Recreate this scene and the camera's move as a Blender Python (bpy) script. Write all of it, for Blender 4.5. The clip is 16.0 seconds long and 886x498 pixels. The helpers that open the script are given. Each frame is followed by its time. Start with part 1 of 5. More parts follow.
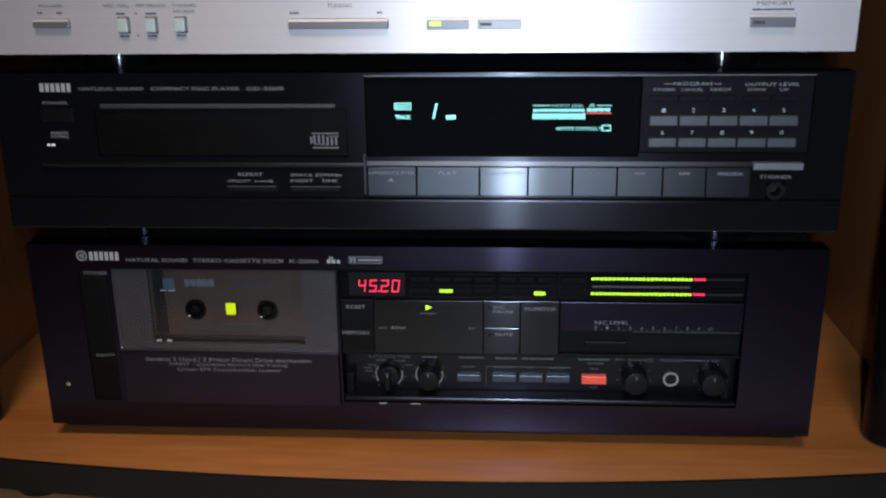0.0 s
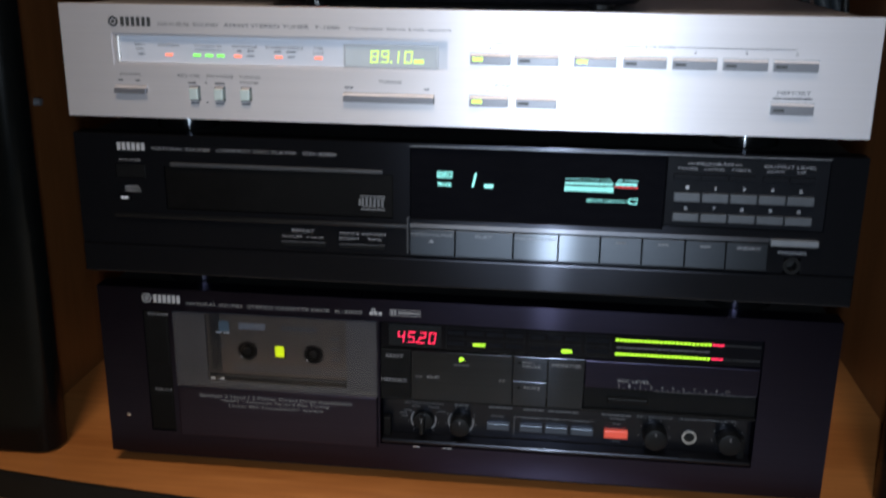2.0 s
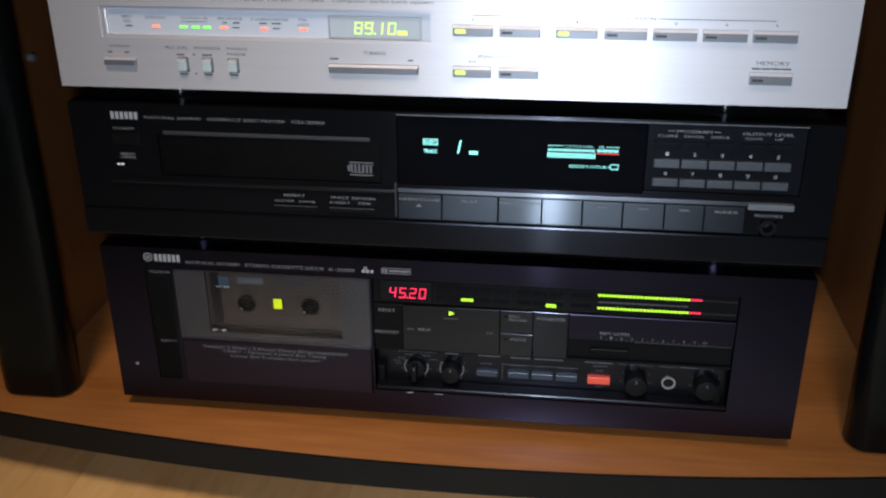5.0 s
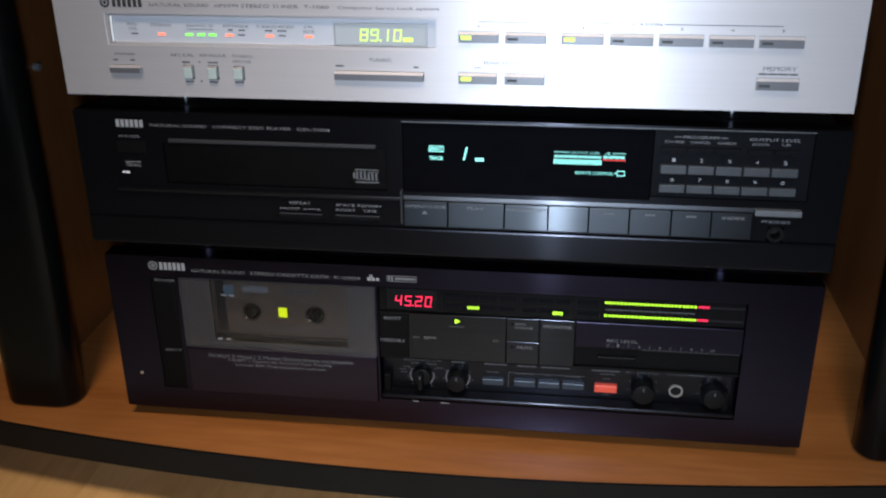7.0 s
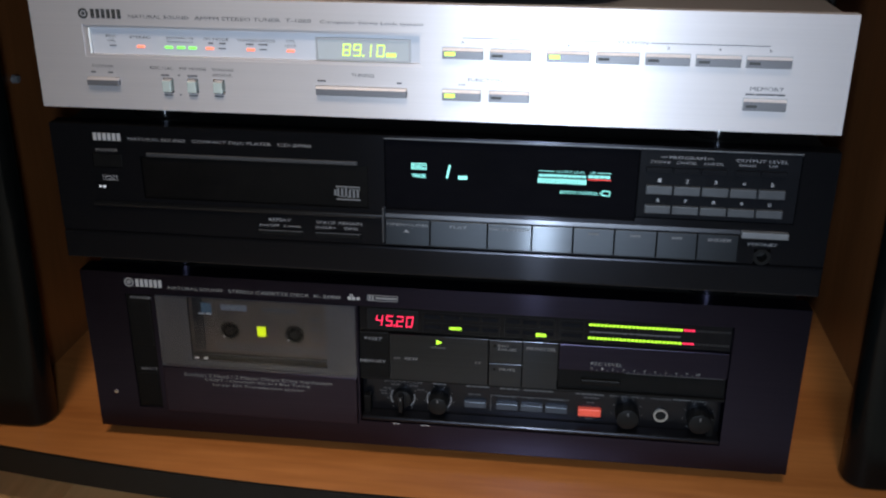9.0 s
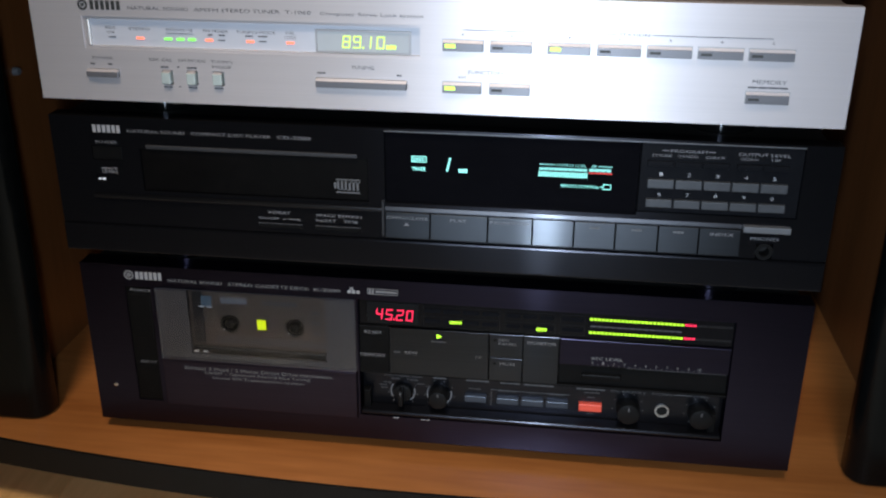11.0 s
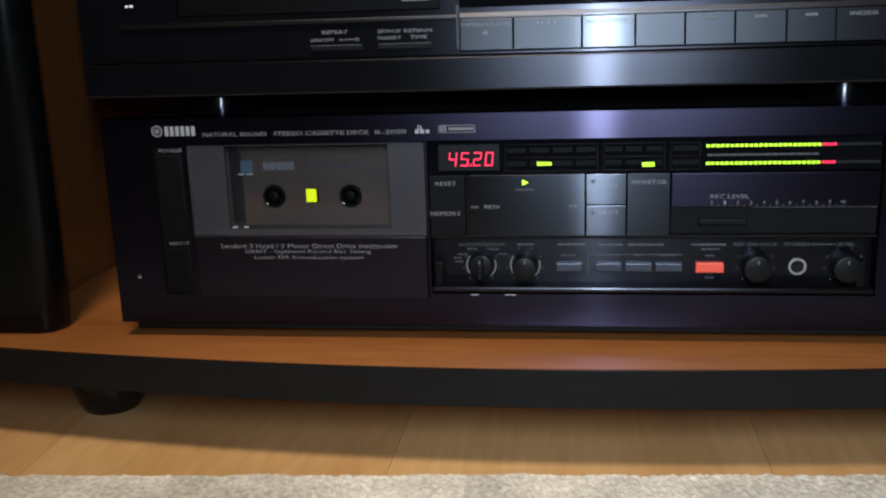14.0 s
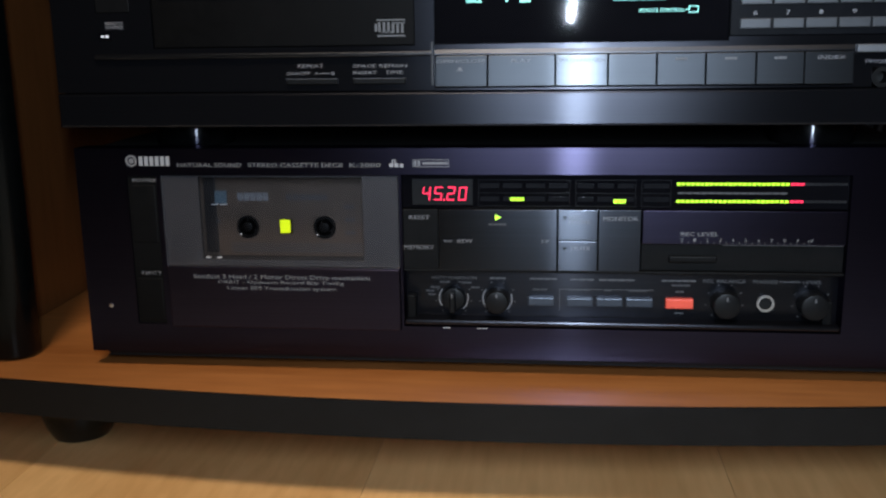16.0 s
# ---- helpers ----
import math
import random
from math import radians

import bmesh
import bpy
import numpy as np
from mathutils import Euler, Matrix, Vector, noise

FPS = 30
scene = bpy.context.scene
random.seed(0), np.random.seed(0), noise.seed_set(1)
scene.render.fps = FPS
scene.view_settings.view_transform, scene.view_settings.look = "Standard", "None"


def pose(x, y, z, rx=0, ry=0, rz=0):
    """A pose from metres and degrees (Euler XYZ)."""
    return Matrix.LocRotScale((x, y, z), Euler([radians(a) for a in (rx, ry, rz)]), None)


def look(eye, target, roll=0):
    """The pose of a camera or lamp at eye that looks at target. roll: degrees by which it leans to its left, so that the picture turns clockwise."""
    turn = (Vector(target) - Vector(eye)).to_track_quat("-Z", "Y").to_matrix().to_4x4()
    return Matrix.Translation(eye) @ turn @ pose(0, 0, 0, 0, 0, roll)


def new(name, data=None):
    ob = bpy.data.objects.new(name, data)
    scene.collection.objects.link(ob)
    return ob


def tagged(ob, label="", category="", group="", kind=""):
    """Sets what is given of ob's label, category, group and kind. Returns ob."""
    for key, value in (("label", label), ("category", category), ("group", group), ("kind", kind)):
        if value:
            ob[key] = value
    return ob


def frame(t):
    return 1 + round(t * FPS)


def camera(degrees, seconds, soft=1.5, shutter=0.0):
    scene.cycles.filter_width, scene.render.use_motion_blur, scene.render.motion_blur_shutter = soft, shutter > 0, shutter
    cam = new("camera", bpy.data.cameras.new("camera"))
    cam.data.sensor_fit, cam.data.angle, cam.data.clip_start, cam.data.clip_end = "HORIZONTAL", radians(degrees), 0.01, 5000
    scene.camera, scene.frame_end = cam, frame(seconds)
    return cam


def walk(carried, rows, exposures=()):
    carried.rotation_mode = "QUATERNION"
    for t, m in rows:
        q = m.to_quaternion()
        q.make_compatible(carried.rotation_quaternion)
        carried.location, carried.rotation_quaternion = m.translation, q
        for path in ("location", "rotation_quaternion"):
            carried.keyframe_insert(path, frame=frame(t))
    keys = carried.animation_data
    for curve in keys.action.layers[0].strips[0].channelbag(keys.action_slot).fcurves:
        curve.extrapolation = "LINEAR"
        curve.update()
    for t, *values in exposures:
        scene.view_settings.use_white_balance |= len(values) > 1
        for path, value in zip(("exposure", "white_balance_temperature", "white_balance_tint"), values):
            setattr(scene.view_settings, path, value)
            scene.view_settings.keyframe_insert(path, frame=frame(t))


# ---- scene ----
cam = camera(48.4, 16.0, soft=2.2, shutter=0.4)
PATH = [
    (0, (0.043, -0.503, 0.391), (-0.072, 1.386, -0.254), -0.7),
    (0.5, (0.04, -0.514, 0.396), (-0.09, 1.384, -0.22), 0.0),
    (1, (0.034, -0.533, 0.398), (-0.093, 1.372, -0.198), 0.3),
    (1.5, (0.041, -0.538, 0.402), (-0.133, 1.358, -0.212), -0.2),
    (2, (0.054, -0.535, 0.421), (-0.166, 1.361, -0.174), 0.6),
    (2.5, (0.059, -0.523, 0.472), (-0.184, 1.37, -0.127), -0.2),
    (3, (0.063, -0.524, 0.484), (-0.217, 1.355, -0.14), -0.6),
    (3.5, (0.062, -0.527, 0.492), (-0.217, 1.333, -0.187), -0.7),
    (4, (0.066, -0.532, 0.488), (-0.188, 1.295, -0.285), -0.1),
    (4.5, (0.068, -0.534, 0.473), (-0.166, 1.263, -0.373), 0.3),
    (5, (0.068, -0.532, 0.478), (-0.165, 1.267, -0.364), -0.4),
    (7.5, (0.066, -0.532, 0.471), (-0.174, 1.284, -0.332), -0.6),
    (8, (0.067, -0.529, 0.468), (-0.16, 1.295, -0.319), -0.2),
    (8.5, (0.069, -0.524, 0.466), (-0.15, 1.307, -0.31), 0.4),
    (9, (0.069, -0.523, 0.468), (-0.151, 1.308, -0.307), 0.3),
    (11.5, (0.073, -0.518, 0.464), (-0.166, 1.306, -0.32), 0.2),
    (12, (0.073, -0.511, 0.452), (-0.17, 1.317, -0.322), -0.4),
    (12.5, (0.069, -0.498, 0.423), (-0.156, 1.362, -0.275), -0.1),
    (12.8, (0.065, -0.486, 0.407), (-0.159, 1.387, -0.257), -0.1),
    (13, (0.057, -0.485, 0.382), (-0.156, 1.398, -0.257), -0.2),
    (13.2, (0.051, -0.481, 0.347), (-0.153, 1.406, -0.282), 1.2),
    (13.5, (0.042, -0.474, 0.322), (-0.154, 1.428, -0.264), 1.1),
    (13.7, (0.025, -0.485, 0.305), (-0.154, 1.430, -0.243), 0.0),
    (14, (0.029, -0.492, 0.272), (-0.237, 1.433, -0.204), -1.9),
    (14.5, (0.021, -0.49, 0.264), (-0.207, 1.442, -0.2), -1.2),
    (15, (0.024, -0.488, 0.267), (-0.212, 1.445, -0.188), -1.2),
    (15.5, (0.024, -0.489, 0.272), (-0.211, 1.446, -0.176), -1.0),
    (16, (0.032, -0.492, 0.282), (-0.19, 1.444, -0.166), -0.9),
]
walk(cam, [(t, look(eye, target, roll)) for t, eye, target, roll in PATH], [(0, 0.0), (13.0, 0.0), (14.0, 0.2), (16, 0.2)])

# ---- world and light ----
world = bpy.data.worlds.new("room_air")
world.use_nodes = True
world.node_tree.nodes["Background"].inputs["Color"].default_value = (0.86, 0.82, 0.92, 1)
world.node_tree.nodes["Background"].inputs["Strength"].default_value = 0.025
scene.world = world


def lamp(name, kind, at, aim, watts, colour, size, cone=23, blend=0.6, tall=0.0, lean=0.0):
    data = bpy.data.lights.new(name, kind)
    data.energy, data.color = watts, colour
    if kind == "AREA":
        data.shape, data.size, data.size_y = "RECTANGLE", size, tall
        data.spread = radians(cone)
    else:
        data.shadow_soft_size = size
    if kind == "SPOT":
        data.spot_size, data.spot_blend = radians(cone), blend
    ob = new(name, data)
    ob.matrix_world = look(at, aim, lean)
    return ob


# the slim white torch that is held beside the lens, and the ceiling spotlight over the rack
lamp("torch", "AREA", (0.059, -0.56, 0.380), (0.100, 0, 0.315), 1.25, (0.71, 0.86, 1.04), 0.0022, 105, tall=0.20, lean=-6.5)
lamp("ceiling_spot", "SPOT", (-0.05, -1.10, 2.42), (-0.09, 0.16, 0.05), 195.0, (1.0, 0.83, 0.64), 0.30, 16.5, 0.25)


# ---- materials ----
def nodes_of(name):
    m = bpy.data.materials.new(name)
    m.use_nodes = True
    return m, m.node_tree.nodes, m.node_tree.links, m.node_tree.nodes["Principled BSDF"]


def surface(name, base, rough, metal=0.0, vary=0.25, grain=60.0, stretch=(1, 1, 1), bump=0.02, aniso=0.0, coat=0.0, spec=0.5):
    """A plain stuff with grain and faint wear at two scales."""
    m, n, l, b = nodes_of(name)
    co = n.new("ShaderNodeTexCoord")
    mp = n.new("ShaderNodeMapping")
    mp.inputs["Scale"].default_value = stretch
    l.new(co.outputs["Object"], mp.inputs["Vector"])
    fine, wide = n.new("ShaderNodeTexNoise"), n.new("ShaderNodeTexNoise")
    fine.inputs["Scale"].default_value, fine.inputs["Detail"].default_value = grain, 4
    wide.inputs["Scale"].default_value, wide.inputs["Detail"].default_value = grain / 14, 3
    l.new(mp.outputs["Vector"], fine.inputs["Vector"])
    l.new(co.outputs["Object"], wide.inputs["Vector"])
    add = n.new("ShaderNodeMath")
    add.operation = "ADD"
    l.new(fine.outputs["Fac"], add.inputs[0])
    l.new(wide.outputs["Fac"], add.inputs[1])
    ramp = n.new("ShaderNodeMapRange")
    ramp.inputs["From Min"].default_value, ramp.inputs["From Max"].default_value = 0.6, 1.4
    ramp.inputs["To Min"].default_value, ramp.inputs["To Max"].default_value = 1 - vary, 1 + vary
    l.new(add.outputs[0], ramp.inputs["Value"])
    mul = n.new("ShaderNodeVectorMath")
    mul.operation = "SCALE"
    mul.inputs[0].default_value = base
    l.new(ramp.outputs["Result"], mul.inputs["Scale"])
    l.new(mul.outputs["Vector"], b.inputs["Base Color"])
    rr = n.new("ShaderNodeMapRange")
    rr.inputs["From Min"].default_value, rr.inputs["From Max"].default_value = 0.6, 1.4
    rr.inputs["To Min"].default_value, rr.inputs["To Max"].default_value = rough * 0.88, min(rough * 1.12, 1)
    l.new(add.outputs[0], rr.inputs["Value"])
    l.new(rr.outputs["Result"], b.inputs["Roughness"])
    b.inputs["Metallic"].default_value = metal
    b.inputs["Specular IOR Level"].default_value = spec
    b.inputs["Coat Weight"].default_value = coat
    if bump:
        bp = n.new("ShaderNodeBump")
        bp.inputs["Strength"].default_value, bp.inputs["Distance"].default_value = bump, 0.001
        l.new(fine.outputs["Fac"], bp.inputs["Height"])
        l.new(bp.outputs["Normal"], b.inputs["Normal"])
    if aniso:
        up = n.new("ShaderNodeCombineXYZ")
        up.inputs["Z"].default_value = 1
        b.inputs["Anisotropic"].default_value = aniso
        l.new(up.outputs["Vector"], b.inputs["Tangent"])
    return m


def brushed(name, base, share=0.5, rise=0.20, dull=0.05, wide=0.12, vary=0.12):
    """Dark metal brushed along x: a tight and a broad upright streak under a lamp, which die away with the tilt."""
    m = surface(name, base, 0.4, 0, vary, 110, (0.05, 1, 14), 0.002, 1.0)
    n, l = m.node_tree.nodes, m.node_tree.links
    first = n["Principled BSDF"]
    colour, up, normal = [first.inputs[k].links[0].from_socket for k in ("Base Color", "Tangent", "Normal")]
    lobes = []
    for across in (0.016, wide):
        g = n.new("ShaderNodeBsdfAnisotropic")
        g.distribution = "BECKMANN"
        g.inputs["Roughness"].default_value = (rise * across) ** 0.25
        g.inputs["Anisotropy"].default_value = (across / rise) ** 0.5 - 1
        for socket, source in (("Color", colour), ("Tangent", up), ("Normal", normal)):
            l.new(source, g.inputs[socket])
        lobes.append(g)
    mix, add = n.new("ShaderNodeMixShader"), n.new("ShaderNodeAddShader")
    mix.inputs["Fac"].default_value = share
    l.new(lobes[0].outputs["BSDF"], mix.inputs[1])
    l.new(lobes[1].outputs["BSDF"], mix.inputs[2])
    soft = n.new("ShaderNodeBsdfDiffuse")
    soft.inputs["Color"].default_value = (*[c * dull for c in base], 1)
    l.new(mix.outputs["Shader"], add.inputs[0])
    l.new(soft.outputs["BSDF"], add.inputs[1])
    l.new(add.outputs["Shader"], n["Material Output"].inputs["Surface"])
    n.remove(first)
    return m


def wood(name, dark, light, rough, scale=9.0, stretch=(0.12, 1, 1)):
    m, n, l, b = nodes_of(name)
    co, mp = n.new("ShaderNodeTexCoord"), n.new("ShaderNodeMapping")
    mp.inputs["Scale"].default_value = stretch
    info = n.new("ShaderNodeObjectInfo")
    off = n.new("ShaderNodeVectorMath")
    off.operation = "SCALE"
    off.inputs[0].default_value = (3, 7, 5)
    l.new(info.outputs["Random"], off.inputs["Scale"])
    l.new(off.outputs["Vector"], mp.inputs["Location"])
    l.new(co.outputs["Object"], mp.inputs["Vector"])
    big, fine = n.new("ShaderNodeTexNoise"), n.new("ShaderNodeTexNoise")
    big.inputs["Scale"].default_value, big.inputs["Detail"].default_value, big.inputs["Distortion"].default_value = scale, 3, 0.6
    fine.inputs["Scale"].default_value, fine.inputs["Detail"].default_value = scale * 22, 5
    l.new(mp.outputs["Vector"], big.inputs["Vector"])
    l.new(mp.outputs["Vector"], fine.inputs["Vector"])
    mix = n.new("ShaderNodeMath")
    mix.operation = "MULTIPLY_ADD"
    mix.inputs[1].default_value = 0.55
    l.new(fine.outputs["Fac"], mix.inputs[0])
    l.new(big.outputs["Fac"], mix.inputs[2])
    ramp = n.new("ShaderNodeValToRGB")
    ramp.color_ramp.elements[0].position, ramp.color_ramp.elements[1].position = 0.5, 1.05
    ramp.color_ramp.elements[0].color, ramp.color_ramp.elements[1].color = (*dark, 1), (*light, 1)
    l.new(mix.outputs[0], ramp.inputs["Fac"])
    l.new(ramp.outputs["Color"], b.inputs["Base Color"])
    b.inputs["Roughness"].default_value = rough
    bp = n.new("ShaderNodeBump")
    bp.inputs["Strength"].default_value, bp.inputs["Distance"].default_value = 0.06, 0.001
    l.new(fine.outputs["Fac"], bp.inputs["Height"])
    l.new(bp.outputs["Normal"], b.inputs["Normal"])
    return m


def glow(name, colour, strength):
    m, n, l, b = nodes_of(name)
    b.inputs["Base Color"].default_value = (*[c * 0.3 for c in colour], 1)
    b.inputs["Emission Color"].default_value = (*colour, 1)
    b.inputs["Emission Strength"].default_value = strength
    b.inputs["Roughness"].default_value = 0.4
    return m


def pane_glass(name, tint, rough=0.03):
    m, n, l, b = nodes_of(name)
    n.remove(b)
    clear, gloss, mix, fr = n.new("ShaderNodeBsdfTransparent"), n.new("ShaderNodeBsdfGlossy"), n.new("ShaderNodeMixShader"), n.new("ShaderNodeFresnel")
    clear.inputs["Color"].default_value = (*tint, 1)
    gloss.inputs["Roughness"].default_value = rough
    fr.inputs["IOR"].default_value = 1.45
    l.new(fr.outputs["Fac"], mix.inputs["Fac"])
    l.new(clear.outputs["BSDF"], mix.inputs[1])
    l.new(gloss.outputs["BSDF"], mix.inputs[2])
    l.new(mix.outputs["Shader"], n["Material Output"].inputs["Surface"])
    return m


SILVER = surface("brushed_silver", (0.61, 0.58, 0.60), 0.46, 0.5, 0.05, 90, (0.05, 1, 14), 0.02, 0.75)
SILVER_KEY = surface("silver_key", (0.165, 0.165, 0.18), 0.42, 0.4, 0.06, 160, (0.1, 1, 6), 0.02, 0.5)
SLIDE_GREY = surface("pale_green_grey_plastic", (0.40, 0.45, 0.43), 0.45, 0.1, 0.06, 160, (1, 1, 1), 0.01)
STEEL_GREY = surface("grey_sheet_metal", (0.25, 0.24, 0.245), 0.45, 0.35, 0.12, 220, (1, 1, 1), 0.03)
BLACK_BRUSHED = brushed("black_brushed_metal", (0.034, 0.035, 0.042), 0.70, 0.165, 0.10, 0.085)
PURPLE_BRUSHED = brushed("violet_black_brushed_metal", (0.040, 0.036, 0.060), 0.66, 0.165, 0.04)
DOOR_BRUSHED = brushed("violet_brushed_door", (0.052, 0.044, 0.068), 0.90, 0.165, 0.05)
BLACK_SATIN = surface("black_satin_plastic", (0.0032, 0.0031, 0.0032), 0.5, 0, 0.3, 200, (1, 1, 1), 0.02, spec=0.12)
BLACK_MATT = surface("black_matt_metal", (0.006, 0.006, 0.006), 0.6, 0, 0.3, 300, (1, 1, 1), 0.05, spec=0.2)
DARK_KEY = brushed("dark_key_metal", (0.062, 0.067, 0.080), 0.45, 0.158, 0.008, 0.07)
CD_KEY = brushed("grey_brushed_key", (0.041, 0.044, 0.049), 0.62, 0.20, 0.16)
GREY_KEY = surface("grey_key_plastic", (0.052, 0.055, 0.061), 0.42, 0.3, 0.1, 200, (1, 1, 1), 0.02)
BLUE_KEY = surface("blue_grey_key", (0.058, 0.070, 0.092), 0.36, 0.5, 0.1, 200, (1, 1, 1), 0.02)
GREY_BAR = surface("light_grey_bar", (0.13, 0.135, 0.145), 0.4, 0.3, 0.1, 200, (1, 1, 1), 0.02)
TRAY_BLACK = surface("black_tray_plastic", (0.0026, 0.0023, 0.0022), 0.5, 0, 0.3, 200, (1, 1, 1), 0.02, spec=0.06)
SLOPE_GREY = brushed("dull_dark_strip", (0.060, 0.063, 0.072), 0.75, 0.22, 0.06)
LIP_GREY = surface("dull_grey_edge", (0.036, 0.036, 0.039), 0.4, 0.3, 0.1, 150, (0.1, 1, 4), 0.02)
KEYPAD = surface("blue_black_panel", (0.0045, 0.0048, 0.0062), 0.42, 0.05, 0.2, 200, (1, 1, 1), 0.02, spec=0.06)
GLOSS_BLACK = surface("glossy_black_window", (0.003, 0.003, 0.004), 0.035, 0, 0.2, 40, (1, 1, 1), 0.0, spec=0.25)
PIANO_BLACK = surface("glossy_black_plastic", (0.004, 0.004, 0.005), 0.08, 0, 0.2, 60, (1, 1, 1), 0.0, spec=0.05)
FOOT_GLOSS = brushed("polished_black_foot", (0.085, 0.088, 0.092), 0.05, 0.16, 0.02)
SENSOR_GREY = surface("dim_sensor_plastic", (0.010, 0.010, 0.011), 0.35, 0, 0.2, 120, (1, 1, 1), 0.0)
RUBBER = surface("black_rubber", (0.006, 0.006, 0.0065), 0.3, 0, 0.3, 200, (1, 1, 1), 0.04)
WINDOW_WHITE = surface("pale_lilac_scale", (0.49, 0.50, 0.55), 0.3, 0, 0.06, 60, (1, 1, 1), 0.0)
DISPLAY_GREY = surface("grey_display_glass", (0.42, 0.44, 0.46), 0.15, 0, 0.08, 60, (1, 1, 1), 0.0)
HOLDER_GREY = surface("grey_holder_plastic", (0.041, 0.038, 0.039), 0.5, 0, 0.12, 120, (1, 1, 1), 0.03)
SHELL_BROWN = surface("smoky_brown_shell", (0.070, 0.050, 0.038), 0.45, 0, 0.2, 60, (1, 1, 1), 0.02)
SHELL_DARK = surface("dark_shell", (0.018, 0.016, 0.016), 0.4, 0, 0.2, 60, (1, 1, 1), 0.02)
KNOB_BLACK = surface("charcoal_knob", (0.0045, 0.0047, 0.0052), 0.42, 0, 0.2, 240, (1, 1, 1), 0.03, spec=0.2)
RIM_GREY = surface("grey_key_rim", (0.34, 0.34, 0.35), 0.45, 0.3, 0.06, 160, (1, 1, 1), 0.0)
NICKEL_GLINT = surface("dull_nickel_and_glint", (0.80, 0.78, 0.76), 0.4, 0.4, 0.05, 120, (1, 1, 1), 0.0)
SOCKET_STEEL = surface("worn_steel", (0.42, 0.40, 0.37), 0.4, 0.5, 0.15, 160, (1, 1, 1), 0.01)
CHROME = surface("bright_steel", (0.75, 0.75, 0.76), 0.18, 1.0, 0.05, 120, (1, 1, 1), 0.0)
LABEL_BLUE = surface("faded_blue_print", (0.085, 0.125, 0.155), 0.5, 0, 0.15, 200, (1, 1, 1), 0.0)
MID_PRINT = surface("mid_grey_print", (0.095, 0.095, 0.10), 0.6, 0, 0.05, 200, (1, 1, 1), 0.0)
INK = surface("dark_grey_ink", (0.07, 0.07, 0.078), 0.6, 0, 0.05, 200, (1, 1, 1), 0.0)
INK_BLACK = surface("black_ink", (0.03, 0.03, 0.03), 0.6, 0, 0.05, 200, (1, 1, 1), 0.0)
PALE_PRINT = surface("pale_grey_print", (0.30, 0.30, 0.315), 0.6, 0, 0.05, 200, (1, 1, 1), 0.0)
DIM_PRINT = surface("dim_grey_print", (0.165, 0.165, 0.175), 0.6, 0, 0.05, 200, (1, 1, 1), 0.0)
FAINT_PRINT = surface("faint_grey_print", (0.055, 0.055, 0.06), 0.6, 0, 0.05, 200, (1, 1, 1), 0.0)
ORANGE_KEY = surface("orange_red_plastic", (0.80, 0.10, 0.06), 0.4, 0, 0.06, 200, (1, 1, 1), 0.01)
RUG = surface("cream_pile", (0.70, 0.65, 0.55), 0.95, 0, 0.5, 300, (1, 1, 1), 0.3, spec=0.05)
PAINT_WALL = surface("pale_wall_paint", (0.25, 0.23, 0.22), 0.85, 0, 0.06, 40, (1, 1, 1), 0.1)
CEILING_WHITE = surface("white_ceiling_paint", (0.5, 0.49, 0.47), 0.9, 0, 0.04, 40, (1, 1, 1), 0.05)
EDGE_BLACK = surface("black_edge_band", (0.006, 0.0055, 0.0055), 0.45, 0, 0.3, 120, (1, 1, 1), 0.03, spec=0.2)
PILLAR_BLACK = surface("black_lacquer", (0.003, 0.0035, 0.0035), 0.25, 0, 0.25, 90, (1, 1, 1), 0.005, spec=0.17)
CABLE_BLACK = surface("black_cable", (0.012, 0.012, 0.012), 0.5, 0, 0.2, 200, (1, 1, 1), 0.0)
CABLE_BLUE = surface("blue_grey_cable", (0.040, 0.050, 0.060), 0.5, 0, 0.2, 200, (1, 1, 1), 0.0)
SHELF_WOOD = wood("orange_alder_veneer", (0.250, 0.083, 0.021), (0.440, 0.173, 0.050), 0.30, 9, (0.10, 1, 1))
# same alder as the shelf, the sides' shade put into darker tones
PANEL_WOOD = wood("shaded_alder_upright", (0.094, 0.032, 0.008), (0.158, 0.058, 0.017), 0.42, 9, (1, 1, 0.10))
# paler than the side panels: torchlight on the back put into the colour
BACK_WOOD = wood("torchlit_back_board", (0.175, 0.098, 0.078), (0.275, 0.172, 0.142), 0.45, 9, (1, 1, 0.10))
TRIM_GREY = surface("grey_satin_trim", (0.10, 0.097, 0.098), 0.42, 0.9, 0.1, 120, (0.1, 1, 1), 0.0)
FLOOR_WOOD = wood("pale_beech_laminate", (0.56, 0.315, 0.12), (0.78, 0.49, 0.215), 0.38, 8, (1, 0.10, 1))
SMOKED = pane_glass("smoked_glass", (0.84, 0.84, 0.86))
RED_GLOW = glow("red_digits", (1.0, 0.025, 0.09), 2.4)
STATUS_GLINT_WHITE = glow("white_lamp_and_glint", (0.9, 0.92, 1.0), 0.55)
PEAK_RED = glow("peak_red", (1.0, 0.03, 0.10), 1.3)
STANDBY_RED = glow("standby_red", (1.0, 0.006, 0.02), 5.0)
STANDBY_CORE = glow("standby_core", (1.0, 0.55, 0.5), 3.0)
LED_CORAL = glow("coral_lamp", (1.0, 0.22, 0.12), 1.6)
GREEN_GLOW = glow("lime_segment", (0.50, 1.0, 0.04), 1.5)
LED_GREEN = glow("green_lamp", (0.25, 1.0, 0.12), 1.3)
LIME_DIGIT = glow("yellow_green_digits", (0.64, 1.0, 0.12), 1.45)
YELLOW_LIT = glow("yellow_lit_window", (0.75, 0.95, 0.01), 1.1)
CYAN_GLOW = glow("cyan_segment", (0.33, 1.0, 0.93), 1.15)
